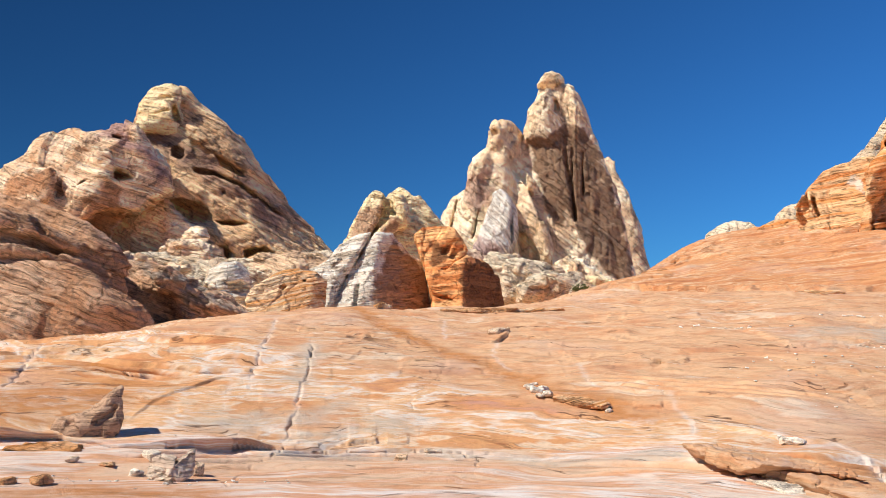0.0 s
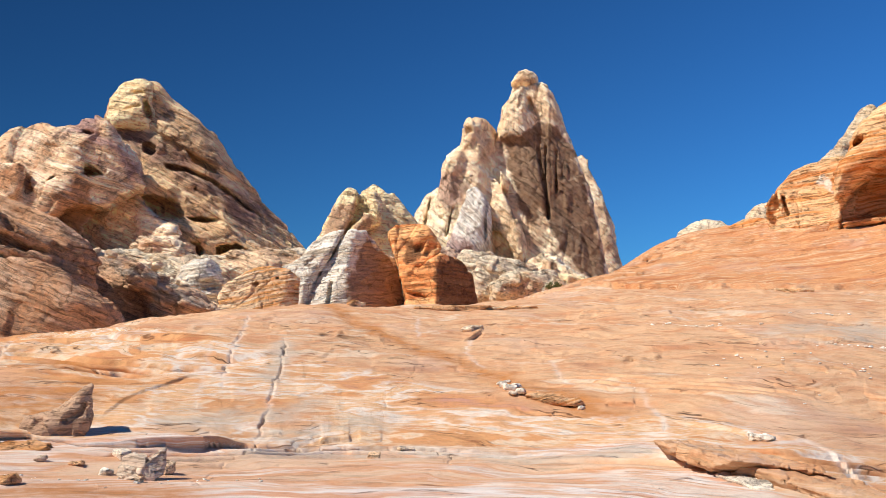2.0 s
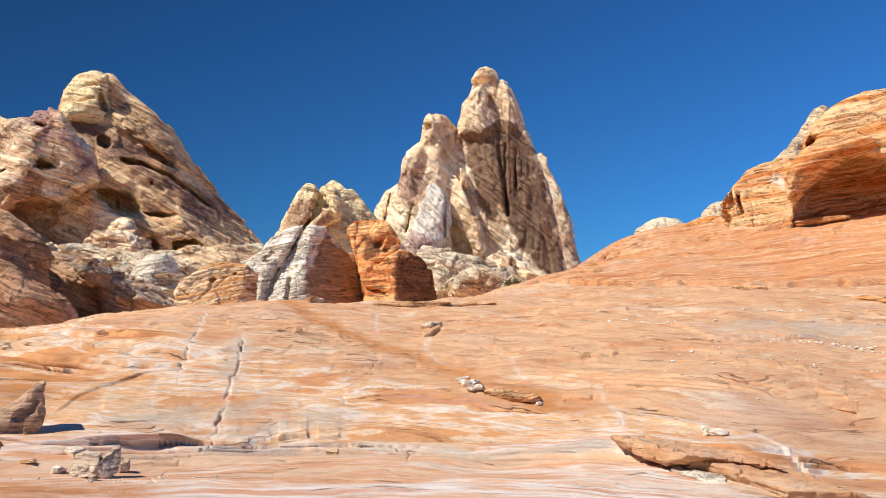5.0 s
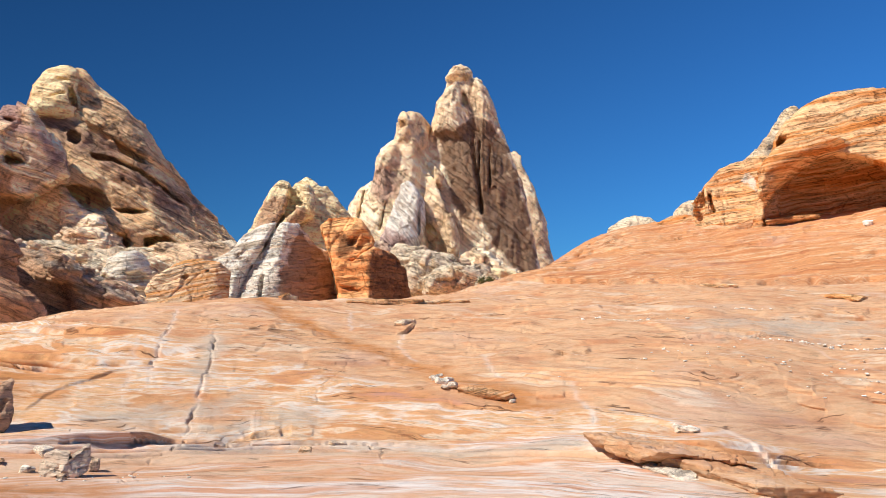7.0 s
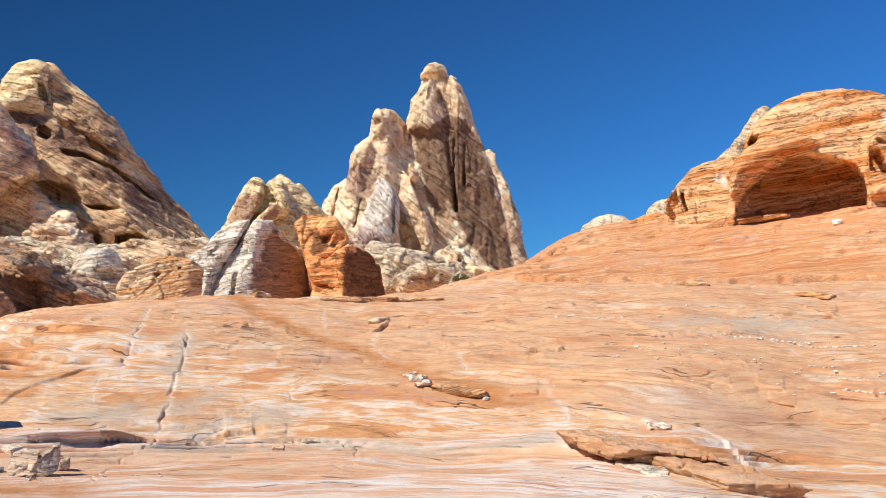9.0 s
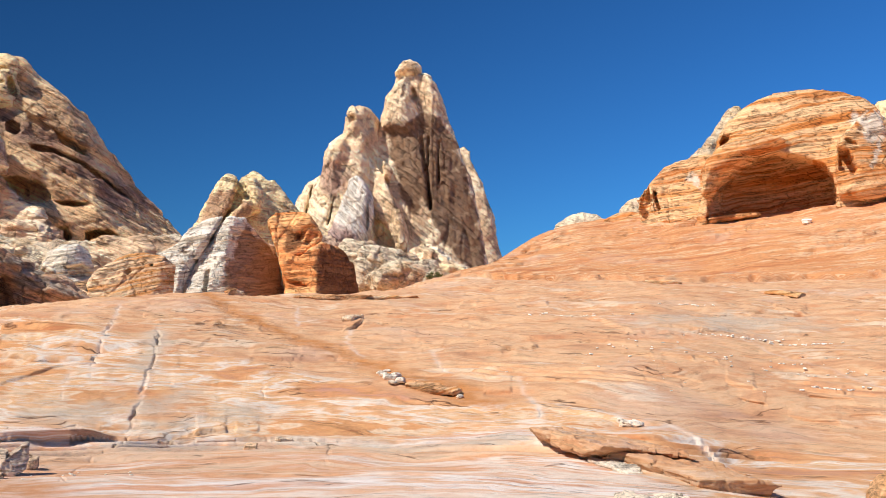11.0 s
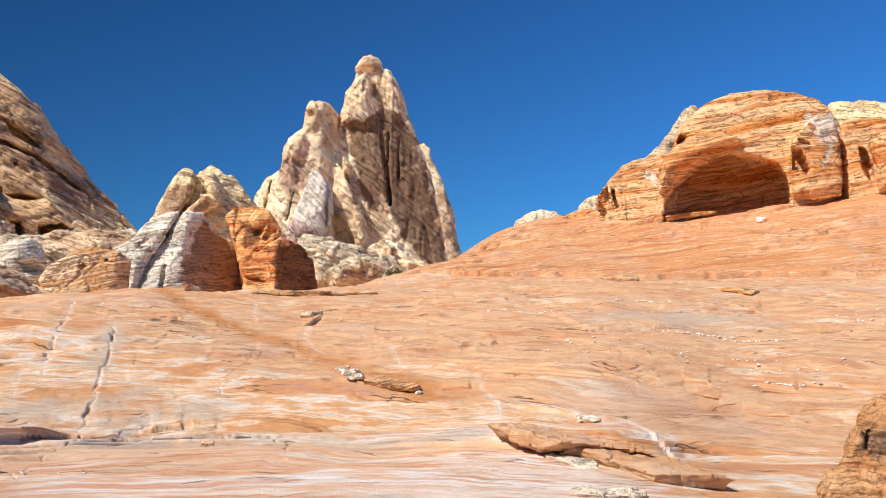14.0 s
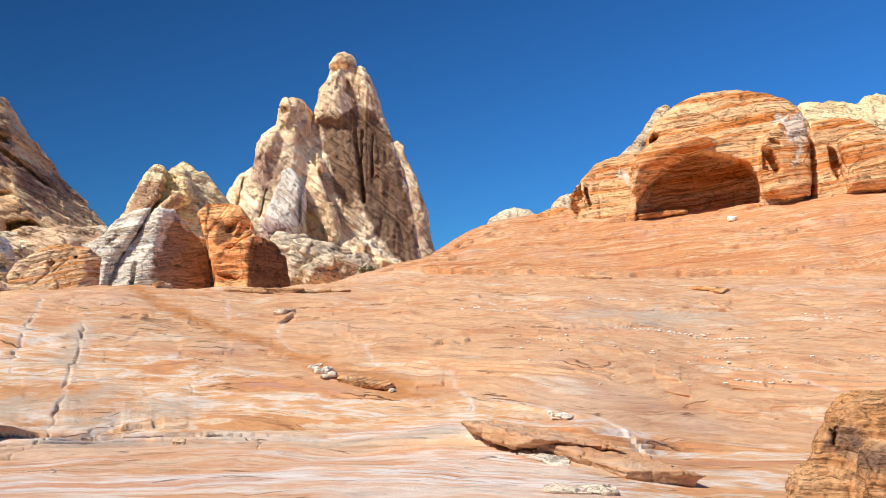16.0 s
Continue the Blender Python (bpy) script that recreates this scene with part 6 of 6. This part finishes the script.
for outline, label in (([(-0.35, 0.11), (-0.34, 0.20), (-0.27, 0.31), (-0.15, 0.36), (-0.01, 0.33), (-0.02, 0.16), (-0.18, 0.08), (-0.29, 0.07)], "pale grey angular stone lying under the ledge"), ([(-0.09, 0.07), (-0.06, 0.24), (0.05, 0.33), (0.19, 0.41), (0.21, 0.24), (0.18, 0.13), (0.05, 0.04)], "grey tilted angular stone with a shaded side")):
    c = Rock(0.03).mass(-16, 11.05, outline, 0.14, 0.02, [(-0.08, 0.25, 10.95, 205, 68), (0.15, 0.24, 10.98, 140, 70), (-0.08, 0.31, 10.98, 180, 40)], 0.02)
    boulder_piece("stone", label, "stone", "loose stones under the ledge", c, 0.012, mauve_flake, ledge=0.004)
lying("rock_flake", (-5.86, 12.49, 0.26), (-4.96, 12.81, 0.21), 0.5, 0.08, orange_stone, "orange thin slab lying under the ledge", 203, 0.0, 4)
lying("rock_tongue", (3.68, 12.95, 0.11), (3.87, 9.93, 0.11), 1.1, 0.10, slickrock, "raised orange sandstone tongue with dark undercut edge", 209, 0.10, -9, 0.02, sheet=True)
lying("rock_tongue", (3.97, 10.67, 0.12), (4.55, 8.90, -0.10), 0.95, 0.08, slickrock, "low orange sandstone tongue running down slope", 213, 0.07, -8, 0.02, sheet=True)
lying("rock_flake", (3.67, 11.09, 0.11), (3.82, 9.82, 0.10), 0.25, 0.06, brown_stone, "brown flat stones in the undercut", 214, 0.0, 0)
lying("pale_flake", (3.41, 11.71, 0.10), (3.63, 10.74, 0.10), 0.35, 0.035, pale_stone, "cream flat slab under the tongue", 219, 0.0, 0)
lying("pale_flake", (3.56, 10.64, 0.10), (3.69, 9.49, 0.10), 0.3, 0.035, pale_stone, "cream broken slab under the tongue", 220, 0.0, 0)
lying("pale_flake", (2.98, 8.41, 0.06), (3.65, 8.21, 0.03), 0.4, 0.035, pale_stone, "cream cracked paving-like slab", 221, 0.0, 0)
lying("pale_flake", (5.03, 13.77, 0.22), (5.33, 13.55, 0.21), 0.3, 0.06, pale_stone, "small pale slab on the slope", 222, 0.02, 0)
lying("orange_flake", (2.21, 17.86, 0.56), (3.04, 16.87, 0.48), 0.4, 0.09, orange_stone, "orange broken block with white vein", 223, 0.02, 6)
lying("crest_flake", (-0.13, 35.38, 2.95), (2.86, 35.93, 2.95), 0.9, 0.12, brown_stone, "thin weathered slab along the crest", 225, 0.0, 0, 0.03)
lying("crest_flake", (2.88, 36.25, 2.98), (4.80, 35.48, 2.91), 0.9, 0.09, orange_stone, "thin pale slab along the crest", 227, 0.0, 0, 0.03)
lying("crest_flake", (-2.60, 35.24, 3.05), (-2.03, 35.70, 3.07), 0.5, 0.14, orange_stone, "small orange stone on the crest", 228, 0.08, 0, 0.03)
lying("bench_flake", (17.43, 44.21, 4.22), (19.19, 43.10, 4.15), 1.0, 0.12, orange_stone, "thin weathered slab on the bench edge", 229, 0.02, 0, 0.04)
lying("bench_flake", (19.36, 34.89, 3.22), (19.36, 32.65, 2.95), 0.9, 0.09, orange_stone, "tilted orange flake with shadowed hollow", 231, 0.05, 0, 0.03)
lying("bench_flake", (30.08, 62.83, 9.57), (33.21, 61.28, 9.53), 1.2, 0.25, orange_stone, "flat orange slab below the alcove", 233, 0.2, 0, 0.05)
lying("bench_flake", (43.31, 59.93, 10.65), (45.66, 58.82, 10.84), 1.4, 0.3, orange_stone, "flat brown slab on the hill", 235, 0.25, 0, 0.05)
lying("notch_stone", (1.47, 28.28, 2.00), (1.99, 28.89, 2.08), 0.5, 0.16, grey_stone, "small dark notched stone on the slope", 237, 0.0, 0, 0.02)

# ---- loose stones ----
def stone(name, spot, size, material, label, seed, group="loose stones under the ledge"):
    z = rest_z(spot[0], spot[1])
    c = Rock(0.02).block((spot[0], spot[1], z + size[2] * 0.7), size, (10, 8, seed * 37 % 360), facets=12, seed=seed, soft=0.12)
    me = c.mesh(name, max(min(size) / 9, 0.012), lump=0.02, wave=0.3, rough=0.012, grain=0.15, ledge=0.01, bed=0.06, seed=seed)
    me.materials.append(material)
    return tagged(new(name, me), label, "stone", group)


stone("stone", (-2.96, 11.17, 0.09), (0.08, 0.08, 0.08), grey_stone, "small round grey stone beside larger ones", 303)
stone("stone", (-3.03, 10.26, 0.09), (0.06, 0.05, 0.04), grey_stone, "small grey stone on the bench", 304)
stone("stone", (-3.61, 10.92, 0.13), (0.11, 0.08, 0.04), pale_stone, "flat pale stone on the bench", 305)
stone("stone", (-4.09, 11.30, 0.16), (0.11, 0.07, 0.03), brown_stone, "flat brown stone on the bench", 306)
stone("stone", (-4.20, 9.71, 0.16), (0.11, 0.08, 0.06), brown_stone, "dark brown stone on the bench", 307)
stone("stone", (-4.53, 9.67, 0.18), (0.10, 0.07, 0.05), brown_stone, "small brown stone on the bench", 308)
stone("stone", (-4.51, 11.32, 0.18), (0.08, 0.06, 0.04), grey_stone, "small grey stone on the bench", 309)
stone("stone", (-3.80, 12.12, 0.14), (0.14, 0.10, 0.06), pale_stone, "pinkish pale stone under the ledge", 310)
stone("stone", (-0.60, 13.41, -0.02), (0.10, 0.08, 0.06), grey_stone, "mauve grey stone at the slab's foot", 311)
stone("stone", (-0.16, 14.28, -0.02), (0.16, 0.07, 0.04), grey_stone, "flat mauve stone at the slab's foot", 312)
for k, (spot, w) in enumerate((((1.80, 18.99, 0.71), 0.10), ((1.87, 18.51, 0.64), 0.14), ((2.04, 18.67, 0.68), 0.12), ((1.90, 18.06, 0.57), 0.10), ((2.05, 18.12, 0.59), 0.13), ((1.78, 19.36, 0.76), 0.08), ((1.91, 19.37, 0.77), 0.09), ((2.98, 16.64, 0.43), 0.08))):
    stone("chip", spot, (w, w * 0.7, w * 0.45), pale_stone, "white angular sandstone chip on the slope", 320 + k, "white chips on the slope")
for k, (spot, w) in enumerate((((33.51, 55.60, 8.07), 0.30), ((41.60, 63.41, 11.04), 0.25), ((42.67, 64.26, 11.37), 0.3), ((42.49, 62.79, 11.08), 0.25), ((42.70, 61.64, 10.90), 0.22), ((40.59, 62.64, 10.74), 0.2))):
    stone("hill_stone", spot, (w, w * 0.8, w * 0.7), pebble_stone, "pale stone lying on the orange hill", 340 + k, "stones on the hill")

# ---- pebbles ----
pick = np.random.default_rng(5)
shapes = []
for k in range(5):
    c = Rock(0.01).block((0, 0, 0), (0.05, 0.04, 0.03), facets=8, seed=400 + k, soft=0.2)
    me = c.mesh("pebble", 0.013, floor=-1, rough=0.0, ledge=0)
    me.materials.append(pebble_stone)
    shapes.append(me)
BEDS = (((10.32, 16.33, 0.53), 0.7, 0.15, 26, 1.0), ((11.89, 22.54, 1.45), 1.6, 0.2, 34, 1.0), ((12.87, 21.62, 1.31), 1.2, 0.2, 22, 1.0), ((8.95, 27.23, 2.21), 1.5, 0.4, 16, 1.3), ((12.40, 17.64, 0.87), 2.0, 0.8, 22, 0.9),
        ((10.48, 18.57, 0.85), 2.5, 1.2, 26, 0.8), ((8.47, 20.22, 1.33), 3.0, 1.5, 26, 0.8), ((18.33, 24.58, 1.96), 3.0, 2.0, 22, 1.0), ((13.29, 29.42, 2.54), 1.4, 0.4, 14, 1.2), ((-4.15, 10.27, 0.16), 1.6, 0.5, 22, 0.45), ((-2.50, 10.69, 0.07), 0.8, 0.4, 10, 0.4), ((6.70, 17.48, 0.91), 2.5, 1.5, 14, 0.6))
for spot, wide, deep_, count, big in BEDS:
    for k in range(count):
        x, y = spot[0] + pick.normal(0, wide / 2), spot[1] + pick.normal(0, deep_ / 2)
        f = big * pick.uniform(0.4, 1.15)
        ob = tagged(new("pebble", shapes[k % 5]), "small pale pebble lying on the slickrock", "pebble", "pebbles on the slickrock")
        ob.matrix_basis = pose(x, y, rest_z(x, y) + 0.015 * f, pick.uniform(-15, 15), pick.uniform(-15, 15), pick.uniform(0, 360)) @ Matrix.Diagonal((f, f, f * 0.65, 1))

# ---- desert shrubs ----
leaf = Nodes("shrub_leaf")
leaf = leaf.done(leaf.ramp(leaf.noise(leaf.coord, 6.0, 3), [(0.35, "4c5530"), (0.65, "7d8450")]), leaf.bump(leaf.noise(leaf.coord, 60, 2), 0.3, 0.005), 0.7)
twig = Nodes("shrub_twig")
twig = twig.done(twig.ramp(twig.noise(twig.coord, 20.0, 3), [(0.35, "5a4a38"), (0.65, "8a7860")]), twig.bump(twig.noise(twig.coord, 60, 2), 0.3, 0.005), 0.9)


def shrub(spot, size, seed):
    rnd = np.random.default_rng(seed)
    u = thing("desert_shrub", spot, "small grey-green desert shrub growing between rocks", "shrub", "desert shrubs")
    tv, tq, lv, lq = [], [], [], []
    for i in range(26):
        d = rnd.normal(0, 1, 3)
        d[2] = abs(d[2]) + 0.4
        d = d / np.linalg.norm(d) * size * rnd.uniform(0.7, 1.1)
        side = np.cross(d, (0.3, 0.2, 1.0))
        side = side / np.linalg.norm(side) * size * 0.02
        n = len(tv)
        tv += [-side, side, d + side * 0.3, d - side * 0.3]
        tq.append((n, n + 1, n + 2, n + 3))
        for k in range(16):
            c = d * rnd.uniform(0.35, 1.05) + rnd.normal(0, size * 0.10, 3)
            a, b = rnd.normal(0, size * 0.07, 3), rnd.normal(0, size * 0.04, 3)
            n = len(lv)
            lv += [c - a, c - b, c + a, c + b]
            lq.append((n, n + 1, n + 2, n + 3))
    base = np.array(spot)
    part("twigs", mesh_of("twigs", np.array(tv) + base, tq), twig, u)
    part("leaves", mesh_of("leaves", np.array(lv) + base, lq), leaf, u)


for k, (spot, size) in enumerate((((-15.76, 70.25, 7.83), 0.6), ((-15.59, 72.34, 7.92), 0.5), ((9.67, 65.29, 5.84), 0.5), ((10.46, 67.19, 6.04), 0.4), ((-17.94, 77.96, 8.90), 0.5))):
    shrub((spot[0], spot[1], spot[2] - 0.3), size, 500 + k)
